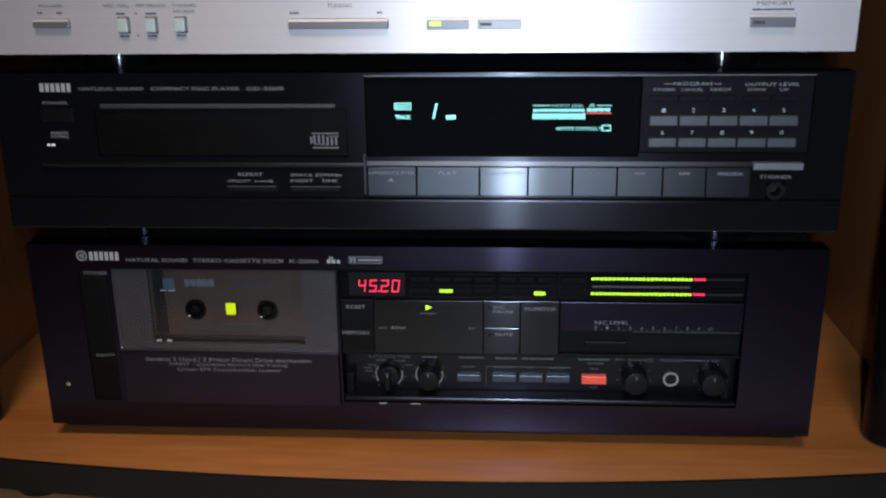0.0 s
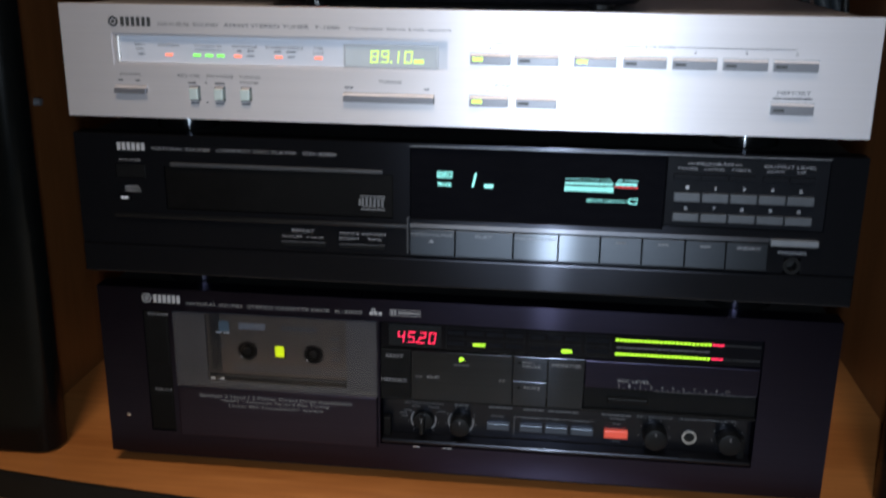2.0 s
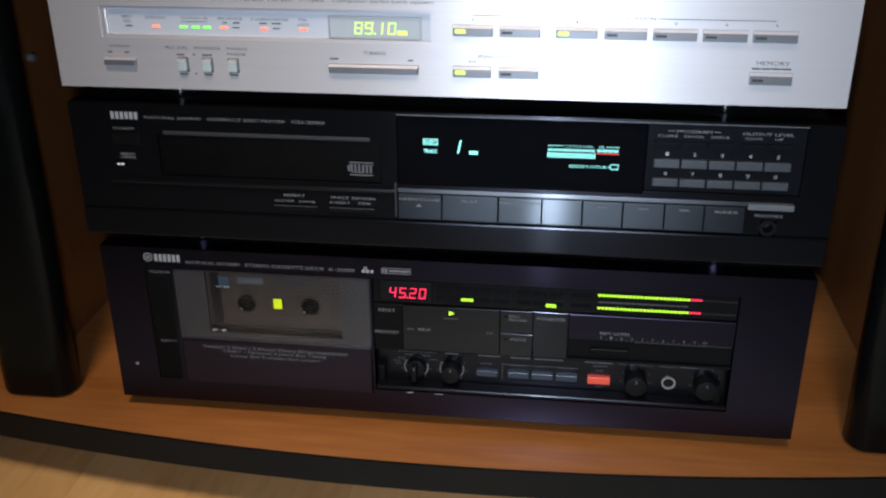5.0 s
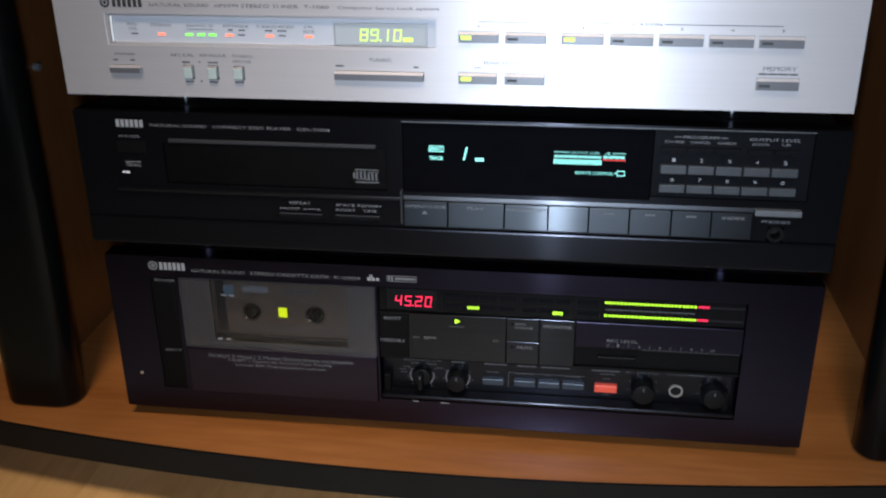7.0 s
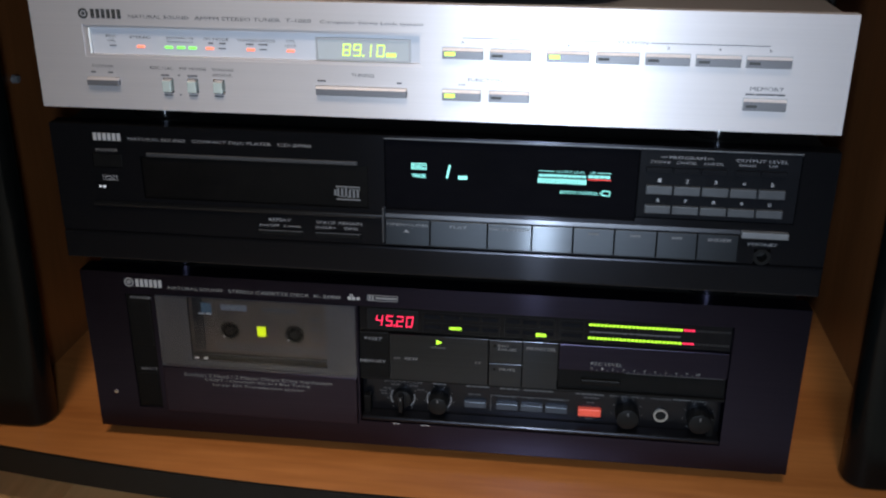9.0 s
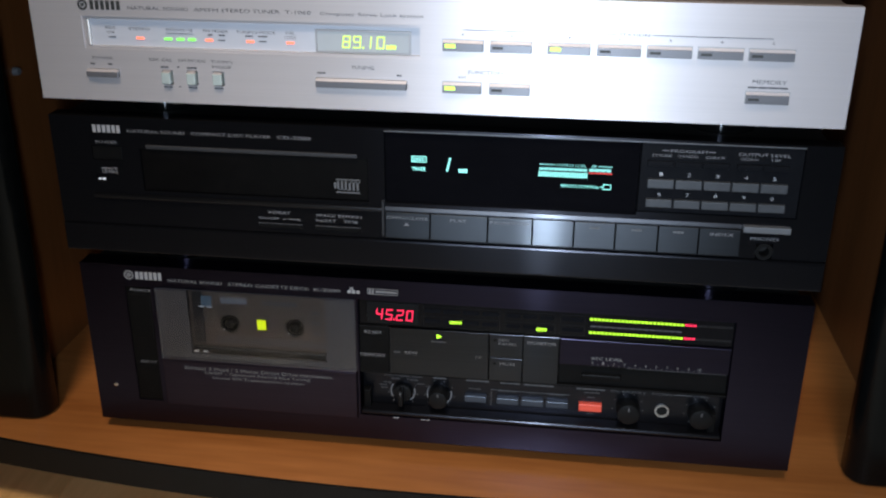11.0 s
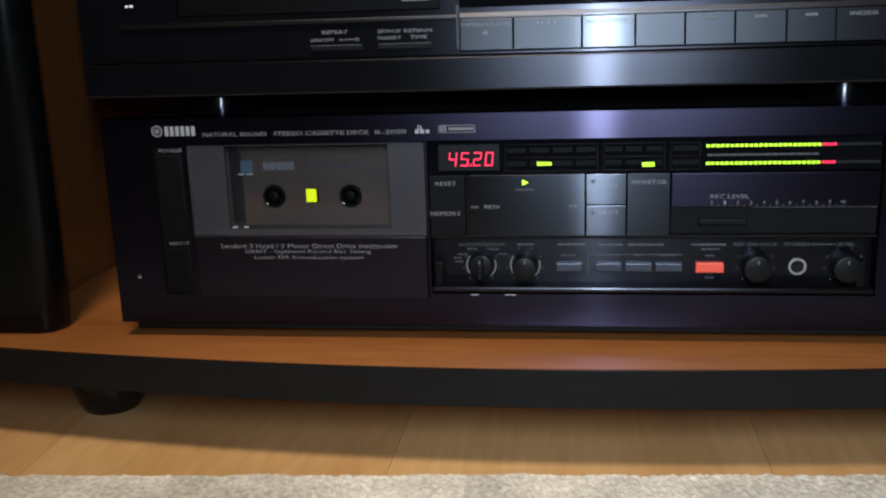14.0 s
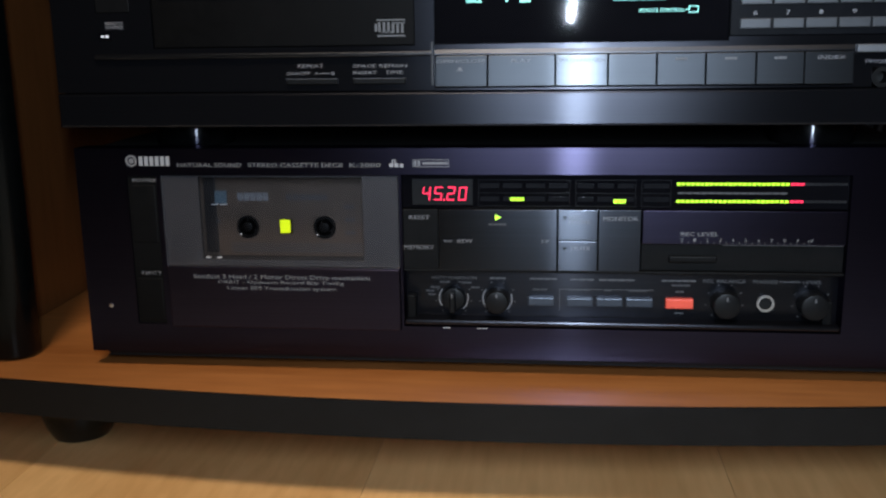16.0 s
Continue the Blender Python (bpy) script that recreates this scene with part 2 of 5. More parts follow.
CYAN_DIM = glow("cyan_small_print", (0.25, 0.75, 0.72), 0.9)
METER_RED = glow("meter_red", (1.0, 0.06, 0.05), 0.9)


# ---- building helpers ----
ORIGIN = {}


def thing(name, at, label, category, group="", kind=""):
    root = new(name)
    root.location = at
    root.empty_display_size = 0.02
    ORIGIN[root] = Vector(at)
    return tagged(root, label, category, group, kind)


def part(name, bm, material, parent, label=""):
    """Links a bmesh, given in world metres, as one mesh under a thing or a part."""
    me = bpy.data.meshes.new(name)
    bm.to_mesh(me)
    bm.free()
    return part_mesh(name, me, material, parent, label)


def part_mesh(name, me, material, parent, label=""):
    me.transform(Matrix.Translation(-ORIGIN[parent]))
    me.materials.append(material)
    ob = new(name, me)
    ob.parent = parent
    ORIGIN[ob] = ORIGIN[parent]
    return tagged(ob, label) if label else ob


def add_box(bm, x0, x1, y0, y1, z0, z1):
    m = Matrix.Translation(((x0 + x1) / 2, (y0 + y1) / 2, (z0 + z1) / 2)) @ Matrix.Diagonal((x1 - x0, y1 - y0, z1 - z0, 1))
    return bmesh.ops.create_cube(bm, size=1, matrix=m)["verts"]


def block(x0, x1, y0, y1, z0, z1, bevel=0.0006, seg=2):
    bm = bmesh.new()
    add_box(bm, x0, x1, y0, y1, z0, z1)
    if bevel:
        bmesh.ops.bevel(bm, geom=bm.edges[:], offset=bevel, segments=seg, affect="EDGES", profile=0.5)
    return bm


def plate(x0, x1, z0, z1, y0, y1, holes=(), bevel=0.0005):
    """An upright plate with its face at y0 and rectangular openings (x0, x1, z0, z1) through it."""
    xs = sorted({x0, x1, *[h[0] for h in holes], *[h[1] for h in holes]})
    zs = sorted({z0, z1, *[h[2] for h in holes], *[h[3] for h in holes]})
    bm = bmesh.new()
    grid = {}

    def v(i, j, y):
        if (i, j, y) not in grid:
            grid[i, j, y] = bm.verts.new((xs[i], y, zs[j]))
        return grid[i, j, y]

    def solid(i, j):
        if not (0 <= i < len(xs) - 1 and 0 <= j < len(zs) - 1):
            return False
        cx, cz = (xs[i] + xs[i + 1]) / 2, (zs[j] + zs[j + 1]) / 2
        return not any(a < cx < b and c < cz < d for a, b, c, d in holes)

    for i in range(len(xs) - 1):
        for j in range(len(zs) - 1):
            if not solid(i, j):
                continue
            bm.faces.new((v(i, j, y0), v(i + 1, j, y0), v(i + 1, j + 1, y0), v(i, j + 1, y0)))
            bm.faces.new((v(i, j, y1), v(i, j + 1, y1), v(i + 1, j + 1, y1), v(i + 1, j, y1)))
            for a, b, di, dj in (((i, j), (i + 1, j), 0, -1), ((i + 1, j), (i + 1, j + 1), 1, 0), ((i + 1, j + 1), (i, j + 1), 0, 1), ((i, j + 1), (i, j), -1, 0)):
                if not solid(i + di, j + dj):
                    bm.faces.new((v(*a, y0), v(*a, y1), v(*b, y1), v(*b, y0)))
    bmesh.ops.recalc_face_normals(bm, faces=bm.faces[:])
    if bevel and not holes:
        sharp = [e for e in bm.edges if len(e.link_faces) == 2 and e.calc_face_angle() > 0.5 and abs(e.verts[0].co.y - y0) < 1e-6 and abs(e.verts[1].co.y - y0) < 1e-6]
        bmesh.ops.bevel(bm, geom=sharp, offset=bevel, segments=2, affect="EDGES", profile=0.5)
    return bm


def drum(x, z, r, y0, y1, n=32, r2=None, bevel=0.0):
    """A round part whose axis runs into the face, from y0 (front) to y1."""
    bm = bmesh.new()
    m = Matrix.Translation((x, (y0 + y1) / 2, z)) @ Matrix.Rotation(radians(90), 4, "X")
    bmesh.ops.create_cone(bm, cap_ends=True, segments=n, radius1=r if r2 is None else r2, radius2=r, depth=y1 - y0, matrix=m)
    if bevel:
        rim = [e for e in bm.edges if abs(e.verts[0].co.y - y0) < 1e-6 and abs(e.verts[1].co.y - y0) < 1e-6]
        bmesh.ops.bevel(bm, geom=rim, offset=bevel, segments=2, affect="EDGES", profile=0.5)
    return bm


def ring(x, z, r, hole, y0, y1, n=32):
    bm = bmesh.new()
    loops = []
    for rad, y in ((hole, y1), (hole, y0), (r, y0), (r, y1)):
        loops.append([bm.verts.new((x + rad * math.cos(2 * math.pi * k / n), y, z + rad * math.sin(2 * math.pi * k / n))) for k in range(n)])
    for a, b in ((0, 1), (1, 2), (2, 3), (3, 0)):
        for k in range(n):
            bm.faces.new((loops[a][k], loops[a][(k + 1) % n], loops[b][(k + 1) % n], loops[b][k]))
    bmesh.ops.recalc_face_normals(bm, faces=bm.faces[:])
    return bm


def post(x, y, r, z0, z1, n=28, bevel=0.001):
    bm = bmesh.new()
    bmesh.ops.create_cone(bm, cap_ends=True, segments=n, radius1=r, radius2=r, depth=z1 - z0, matrix=Matrix.Translation((x, y, (z0 + z1) / 2)))
    rim = [e for e in bm.edges if abs(e.verts[0].co.z - e.verts[1].co.z) < 1e-6]
    bmesh.ops.bevel(bm, geom=rim, offset=bevel, segments=2, affect="EDGES", profile=0.5)
    return bm


def word(text, x0, x1, z0, z1, y, material, parent, name="lettering", bold=0.0):
    """Printed words that fill the given stretch of an upright face."""
    cu = bpy.data.curves.new("print", "FONT")
    cu.body, cu.resolution_u, cu.offset = text, 2, bold
    ob = new("print", cu)
    me = bpy.data.meshes.new_from_object(ob.evaluated_get(bpy.context.evaluated_depsgraph_get()))
    bpy.data.objects.remove(ob)
    co = np.empty(len(me.vertices) * 3)
    me.vertices.foreach_get("co", co)
    co = co.reshape(-1, 3)
    lo, hi = co.min(0), co.max(0)
    out = np.empty_like(co)
    out[:, 0] = x0 + (co[:, 0] - lo[0]) / (hi[0] - lo[0]) * (x1 - x0)
    out[:, 1] = y - 0.00025
    out[:, 2] = z0 + (co[:, 1] - lo[1]) / (hi[1] - lo[1]) * (z1 - z0)
    me.vertices.foreach_set("co", out.ravel())
    me.update()
    return part_mesh(name, me, material, parent)


def bars(spec, y, material, parent, name="print_bar", depth=0.0003):
    """Flat printed bars: (x0, x1, z0, z1) each, as one print."""
    whole = name.endswith(("mark", "symbol", "outline", "scale"))
    made = None
    for group in ([spec] if whole else [[q] for q in spec]):
        bm = bmesh.new()
        for x0, x1, z0, z1 in group:
            add_box(bm, x0, x1, y - depth, y, z0, z1)
        made = part(name, bm, material, parent)
    return made


def scribble(x0, x1, z0, z1, y, material, parent, pieces=5, name="small_print"):
    """Writing too small to read: one notched bar of its length."""
    step, h = (x1 - x0) / pieces, z1 - z0
    bm = bmesh.new()
    low, top = [], []
    for k in range(pieces):
        a, c = x0 + k * step, x0 + (k + 0.8) * step
        low += [(a, z0), (c, z0)] + ([(c, z0 + 0.35 * h), (a + step, z0 + 0.35 * h)] if k < pieces - 1 else [])
        top += [(a, z1), (c, z1)] + ([(c, z1 - 0.35 * h), (a + step, z1 - 0.35 * h)] if k < pieces - 1 else [])
    bm.faces.new([bm.verts.new((x, y - 0.00025, z)) for x, z in low + top[::-1]])
    bmesh.ops.triangulate(bm, faces=bm.faces[:])
    return part(name, bm, material, parent)


def mark(x0, x1, z0, z1, y, material, parent):
    """A maker's mark, as plain upright blocks."""
    step = (x1 - x0) / 6
    bm = bmesh.new()
    for k in range(6):
        add_box(bm, x0 + (k + 0.16) * step, x0 + (k + 0.84) * step, y - 0.0003, y, z0, z1)
    return part("maker_mark", bm, material, parent)


SEGMENTS = {"0": "abcdef", "1": "bc", "2": "abged", "3": "abgcd", "4": "fgbc", "5": "afgcd", "6": "afgedc", "7": "abc", "8": "abcdefg", "9": "abcdfg"}


def digit(ch, x, z, w, h, y, material, parent, t=None, slant=0.12):
    t = t or w * 0.2
    bm = bmesh.new()
    boxes = {"a": (0, w, h - t, h), "g": (t * 0.6, w - t * 0.6, h / 2 - t / 2, h / 2 + t / 2), "d": (0, w, 0, t), "f": (0, t, h / 2, h), "e": (0, t, 0, h / 2), "b": (w - t, w, h / 2, h), "c": (w - t, w, 0, h / 2)}
    for s in SEGMENTS[ch]:
        a, b, c, d = boxes[s]
        g = t * 0.12
        add_box(bm, x + a + g, x + b - g, y - 0.0003, y, z + c + g, z + d - g)
    for v in bm.verts:
        v.co.x += (v.co.z - z) * slant
    return part("digit", bm, material, parent)


def tube(points, r, n=10):
    """A cable through the given places."""
    cu = bpy.data.curves.new("run", "CURVE")
    cu.dimensions, cu.bevel_depth, cu.bevel_resolution, cu.resolution_u = "3D", r, 3, 8
    sp = cu.splines.new("NURBS")
    sp.points.add(len(points) - 1)
    for p, q in zip(sp.points, points):
        p.co = (*q, 1)
    sp.use_endpoint_u, sp.order_u = True, 3
    ob = new("run", cu)
    me = bpy.data.meshes.new_from_object(ob.evaluated_get(bpy.context.evaluated_depsgraph_get()))
    bpy.data.objects.remove(ob)
    for p in me.polygons:
        p.use_smooth = True
    return me


def smooth(ob, angle=40):
    ob.data.shade_smooth()
    ob.data.set_sharp_from_angle(angle=radians(angle))
    return ob


def room_piece(name, bm, material, label, category):
    me = bpy.data.meshes.new(name)
    bm.to_mesh(me)
    bm.free()
    me.materials.append(material)
    return tagged(new(name, me), label, category, kind="structure")


FLOOR = 0.042

# ---- the room ----
floor = room_piece("floor", block(-2.2, 2.2, -3.2, 0.62, FLOOR - 0.06, FLOOR - 0.012, 0), FLOOR_WOOD, "pale beech laminate floor under the rack", "floor")
room_piece("wall_north", block(-2.2, 2.2, 0.62, 0.74, FLOOR - 0.06, 2.5, 0), PAINT_WALL, "plain pale wall behind the rack", "wall")
room_piece("wall_south", block(-2.2, 2.2, -3.32, -3.2, FLOOR - 0.06, 2.5, 0), PAINT_WALL, "plain pale wall of the room", "wall")
room_piece("wall_west", block(-2.32, -2.2, -3.32, 0.74, FLOOR - 0.06, 2.5, 0), PAINT_WALL, "plain pale wall of the room", "wall")
room_piece("wall_east", block(2.2, 2.32, -3.32, 0.74, FLOOR - 0.06, 2.5, 0), PAINT_WALL, "plain pale wall of the room", "wall")
room_piece("ceiling", block(-2.32, 2.32, -3.32, 0.74, 2.5, 2.6, 0), CEILING_WHITE, "plain white ceiling", "ceiling")


# ---- the rack ----
def shelf_edge(x):
    return -0.0392 + 0.27 * (x + 0.005) ** 2


def build_rack():
    rack = thing("audio_rack", (0, 0.15, FLOOR), "alder-veneered hi-fi rack with bowed shelf and black front pillars", "hi-fi rack")
    half, back, n = 0.345, 0.36, 48

    def board(grow, z0, z1, front_only):
        bm = bmesh.new()
        front = [(-half - grow + (2 * half + 2 * grow) * k / n) for k in range(n + 1)]
        outer = [(x, shelf_edge(x) - grow) for x in front]
        inner = [(x, shelf_edge(x) + 0.0) for x in front[::-1]] if front_only else [(half + grow, back), (-half - grow, back)]
        ring_ = outer + inner
        lo = [bm.verts.new((x, y, z0)) for x, y in ring_]
        hi = [bm.verts.new((x, y, z1)) for x, y in ring_]
        m = len(ring_)
        for k in range(m):
            bm.faces.new((lo[k], lo[(k + 1) % m], hi[(k + 1) % m], hi[k]))
        if front_only:
            for k in range(n):
                bm.faces.new((hi[k], hi[k + 1], hi[m - 2 - k], hi[m - 1 - k]))
                bm.faces.new((lo[k + 1], lo[k], lo[m - 1 - k], lo[m - 2 - k]))
        else:
            bm.faces.new(hi)
            bm.faces.new(lo[::-1])
        bmesh.ops.recalc_face_normals(bm, faces=bm.faces[:])
        return bm

    shelf = part("shelf_board", board(0.0, 0.081, 0.100, False), SHELF_WOOD, rack, "orange alder shelf with a bowed front")
    part("edge_band", board(0.0022, 0.0806, 0.0998, True), EDGE_BLACK, shelf, "black edging along the bowed front")
    for side, inner in ((-1, -0.297), (1, 0.290)):
        x0, x1 = (inner - 0.018, inner) if side < 0 else (inner, inner + 0.018)
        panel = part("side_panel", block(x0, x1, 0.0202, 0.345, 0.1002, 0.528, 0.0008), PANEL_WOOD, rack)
        for z in ((0.315,) if side < 0 else ()):
            bm = bmesh.new()
            bmesh.ops.create_cone(bm, cap_ends=True, segments=16, radius1=0.003, radius2=0.0024, depth=0.004, matrix=Matrix.Translation((inner + 0.002, 0.093, z)) @ Matrix.Rotation(radians(90), 4, "Y"))
            part("shelf_peg", bm, GREY_BAR, panel, "small metal shelf peg")
        p0, p1 = (-0.3125, -0.2605) if side < 0 else (0.2540, 0.3060)
        bm = bmesh.new()
        add_box(bm, p0, p1, 0.002, 0.020, 0.1005, 0.528)
        up = [e for e in bm.edges if abs(e.verts[0].co.z - e.verts[1].co.z) > 0.1 and e.verts[0].co.y < 0.01]
        bmesh.ops.bevel(bm, geom=up, offset=0.013, segments=8, affect="EDGES", profile=0.5)
        low = [e for e in bm.edges if e.verts[0].co.z < 0.11 and e.verts[1].co.z < 0.11]
        bmesh.ops.bevel(bm, geom=low, offset=0.0025, segments=3, affect="EDGES", profile=0.5)
        smooth(part("pillar", bm, PILLAR_BLACK, rack, "tall black lacquered front pillar"))
    part("back_panel", block(-0.296, 0.289, 0.346, 0.352, 0.1005, 0.528, 0.0005), BACK_WOOD, rack, "brown veneered back panel")
    # board out of view, added to keep the ceiling light off the shelf
    part("upper_board", board(0.0, 0.528, 0.547, False), SHELF_WOOD, rack, "unseen upper alder board, added to shade the shelf")
    for x, y in ((-0.252, 0.041), (0.246, 0.041), (-0.252, 0.30), (0.246, 0.30)):
        bm = bmesh.new()
        prof = [(0.0228, 0.081), (0.0235, 0.078), (0.0235, 0.068), (0.0226, 0.057), (0.0200, 0.0485), (0.0165, FLOOR)]
        loops = [[bm.verts.new((x + r * math.cos(2 * math.pi * k / 28), y + r * math.sin(2 * math.pi * k / 28), z)) for k in range(28)] for r, z in prof]
        for a, b in zip(loops, loops[1:]):
            for k in range(28):
                bm.faces.new((a[k], b[k], b[(k + 1) % 28], a[(k + 1) % 28]))
        bm.faces.new(loops[-1])
        bmesh.ops.recalc_face_normals(bm, faces=bm.faces[:])
        smooth(part("foot", bm, RUBBER, rack, "rounded black foot"), 50)
    return rack


build_rack()


# ---- the silver tuner ----
def facet(x0, x1, y0, y1, z0, z1):
    """A wedge that slopes back from (y0, z0) to (y1, z1)."""
    bm = bmesh.new()
    ends = [[bm.verts.new((x, y, z)) for y, z in ((y0, z0), (y1, z1), (y1 + 0.003, z1), (y1 + 0.003, z0))] for x in (x0, x1)]
    for k in range(4):
        bm.faces.new((ends[0][k], ends[0][(k + 1) % 4], ends[1][(k + 1) % 4], ends[1][k]))
    bm.faces.new(ends[0])
    bm.faces.new(ends[1][::-1])
    bmesh.ops.recalc_face_normals(bm, faces=bm.faces[:])
    return bm


def build_tuner():
    t = thing("stereo_tuner", (-0.004, 0.14, 0.316), "silver brushed-metal stereo tuner with lit display, on the disc player", "tuner")
    Y = -0.007
    win = (-0.1925, -0.0045, 0.3540, 0.3715)
    keys = [(0.006, 0.0280, 0.3588, 0.3652, 1), (0.031, 0.0532, 0.3588, 0.3652, 0), (0.0608, 0.0832, 0.3588, 0.3652, 1), (0.0862, 0.1088, 0.3588, 0.3652, 0),
            (0.1115, 0.1345, 0.3588, 0.3652, 0), (0.137, 0.160, 0.3588, 0.3652, 0), (0.1622, 0.1852, 0.3588, 0.3652, 0),
            (0.006, 0.0272, 0.3364, 0.3428, 1), (0.031, 0.053, 0.3364, 0.3428, 0), (0.163, 0.1852, 0.3366, 0.3434, 0)]
    plain = [(-0.193, -0.174, 0.3382, 0.3430), (-0.063, -0.0128, 0.3370, 0.3422)]
    slides = [(-0.1496, -0.1434, 0.3352, 0.3436), (-0.1354, -0.1292, 0.3352, 0.3436), (-0.1206, -0.1142, 0.3354, 0.3436)]
    holes = [win] + [k[:4] for k in keys] + plain + slides
    front = part("front_panel", plate(-0.2215, 0.2150, 0.3250, 0.3868, Y, Y + 0.007, holes, 0.0005), SILVER, t, "brushed silver front panel")
    part("cabinet", plate(-0.2165, 0.2100, 0.3268, 0.3856, 0.0001, 0.30, [], 0), STEEL_GREY, t, "grey sheet-metal cabinet")
    for x, y in ((-0.1655, 0.03), (0.159, 0.03), (-0.1655, 0.26), (0.159, 0.26)):
        smooth(part("foot", post(x, y, 0.018, 0.3142, 0.3270), FOOT_GLOSS, t, "round black foot"))
    # the wide scale window
    scale = part("scale_window", plate(win[0], win[1], win[2], win[3], Y + 0.003, Y + 0.006, [], 0), WINDOW_WHITE, t, "pale scale window with coloured lamps")
    part("frame", plate(win[0], win[1], win[2], win[3], Y + 0.0006, Y + 0.003, [(win[0] + 0.0022, win[1] - 0.0015, win[2] + 0.0013, win[3] - 0.0013)], 0.0002), SILVER, scale)
    # pale block paints the highlight in the clear left end
    part("clear_edge", block(win[0] + 0.0023, win[0] + 0.0036, Y + 0.0008, Y + 0.0029, win[2] + 0.0014, win[3] - 0.0014, 0.0005), NICKEL_GLINT, scale, "clear end of the window, highlight made as a pale block")
    disp = part("digit_window", block(-0.0618, -0.0118, Y + 0.0022, Y + 0.0035, 0.3562, 0.3672, 0.0003), DISPLAY_GREY, scale, "grey display with yellow-green digits")
    part("display_frame", plate(-0.0626, -0.0110, 0.3556, 0.3678, Y + 0.0016, Y + 0.0029, [(-0.0616, -0.0122, 0.3563, 0.3668)], 0), RIM_GREY, scale, "grey frame round the digits")
    yd = Y + 0.0021
    for ch, x in zip("8910", (-0.0483, -0.0425, -0.0369, -0.0298)):
        digit(ch, x, 0.3582, 0.0043, 0.0066, yd, LIME_DIGIT, disp.parent, 0.00072, 0.10)
    bars([(-0.0372, -0.0363, 0.3582, 0.3591)], yd, LIME_DIGIT, scale, "decimal_point")
    scribble(-0.0243, -0.0186, 0.3582, 0.3604, yd, LIME_DIGIT, scale, 3)
    ys = Y + 0.0029
    for x, m in ((-0.1612, LED_CORAL), (-0.1452, LED_GREEN), (-0.1383, LED_GREEN), (-0.1318, LED_GREEN), (-0.1220, LED_CORAL), (-0.0990, LED_CORAL), (-0.0768, LED_CORAL)):
        part("indicator_lamp", block(x - 0.0022, x + 0.0022, ys - 0.0006, ys + 0.0005, 0.3592, 0.3605, 0.0003), m, scale, "small lit lamp")
    for x in (-0.1770, -0.1150, -0.0920):
        bars([(x - 0.002, x + 0.002, 0.3598, 0.3604)], ys, INK, scale, "dark_lamp")
    for s, a, b, z0, z1 in (("REC", -0.1806, -0.1746, 0.3645, 0.3660), ("CAL", -0.1800, -0.1752, 0.3621, 0.3636), ("STEREO", -0.1672, -0.1552, 0.3642, 0.3657), ("SIGNAL Q", -0.1462, -0.1310, 0.3642, 0.3657),
                            ("FM MODE", -0.1250, -0.1110, 0.3642, 0.3657), ("TUNING MODE", -0.1065, -0.0850, 0.3642, 0.3657), ("CAL", -0.0792, -0.0740, 0.3645, 0.3660), ("LOCK", -0.0798, -0.0733, 0.3620, 0.3635)):
        word(s, a, b, z0, z1, ys, INK, scale)
    bars([(-0.1462, -0.1310, 0.3629, 0.3631)], ys, INK, scale)
    scribble(-0.1225, -0.1195, 0.3624, 0.3632, ys, INK, scale, 2)
    scribble(-0.1165, -0.1125, 0.3624, 0.3632, ys, INK, scale, 2)
    scribble(-0.1015, -0.0970, 0.3624, 0.3632, ys, INK, scale, 3)
    scribble(-0.0945, -0.0890, 0.3624, 0.3632, ys, INK, scale, 3)
    # keys
    for a, b, c, d, lit in keys:
        k = part("key", block(a + 0.0004, b - 0.0004, Y - 0.0022, Y + 0.004, c + 0.0003, d - 0.0017, 0.0003), SILVER_KEY, t, "silver oblong key")
        # facets are paler than the keys: light from above put into colour
        part("key_facet", facet(a + 0.0004, b - 0.0004, Y - 0.0022, Y - 0.0004, d - 0.0017, d - 0.0005), SILVER, k, "sloped upper edge, lit look put into paler silver")
        part("key_lamp", block(a + 0.0015, a + 0.0071, Y - 0.0025, Y - 0.0018, c + 0.0020, c + 0.0041 if lit else c + 0.0034, 0.0002), LIME_DIGIT if lit else INK_BLACK, k, "lit yellow-green lamp" if lit else "dark lamp slot")
        # rim greyed to stand for the shaded gap round each key
        part("key_rim", plate(a, b, c, d, Y - 0.0005, Y + 0.001, [(a + 0.0004, b - 0.0004, c + 0.0003, d - 0.0005)], 0), RIM_GREY, t)
    for a, b, c, d in plain:
        part("key", block(a + 0.0003, b - 0.0003, Y - 0.0024, Y + 0.004, c + 0.0003, d - 0.0014, 0.0003), SILVER_KEY, t, "plain silver bar key")
        part("key_facet", facet(a + 0.0003, b - 0.0003, Y - 0.0024, Y - 0.0004, d - 0.0014, d - 0.0003), SILVER, t, "sloped upper edge, lit look put into paler silver")
    for a, b, c, d in slides:
        # black slot plate holds the shadow round the switch in its colour
        part("slide_slot", plate(a, b, c, d, Y + 0.0035, Y + 0.0050, [], 0), INK_BLACK, t, "slot of a slide switch, its shade put into black")
        part("slide_switch", block(a + 0.0003, b - 0.0009, Y - 0.0026, Y + 0.0034, c + 0.0008, d - 0.0012, 0.0005), SLIDE_GREY, t, "pale grey-green slide switch")
        # silver top paints the light on the switch's upper edge
        part("switch_top", facet(a + 0.0005, b - 0.0011, Y - 0.0022, Y + 0.0016, d - 0.0012, d - 0.0004), SILVER, t, "upper edge of the switch, lit look put into silver")
        scribble(a + 0.0004, b - 0.0004, c - 0.0016, c - 0.0008, Y, INK, t, 2)
    bars([(-0.1404, -0.1394, 0.3448, 0.3456), (-0.1404, -0.1394, 0.3340, 0.3347)], Y, INK, t, "printed_dot")
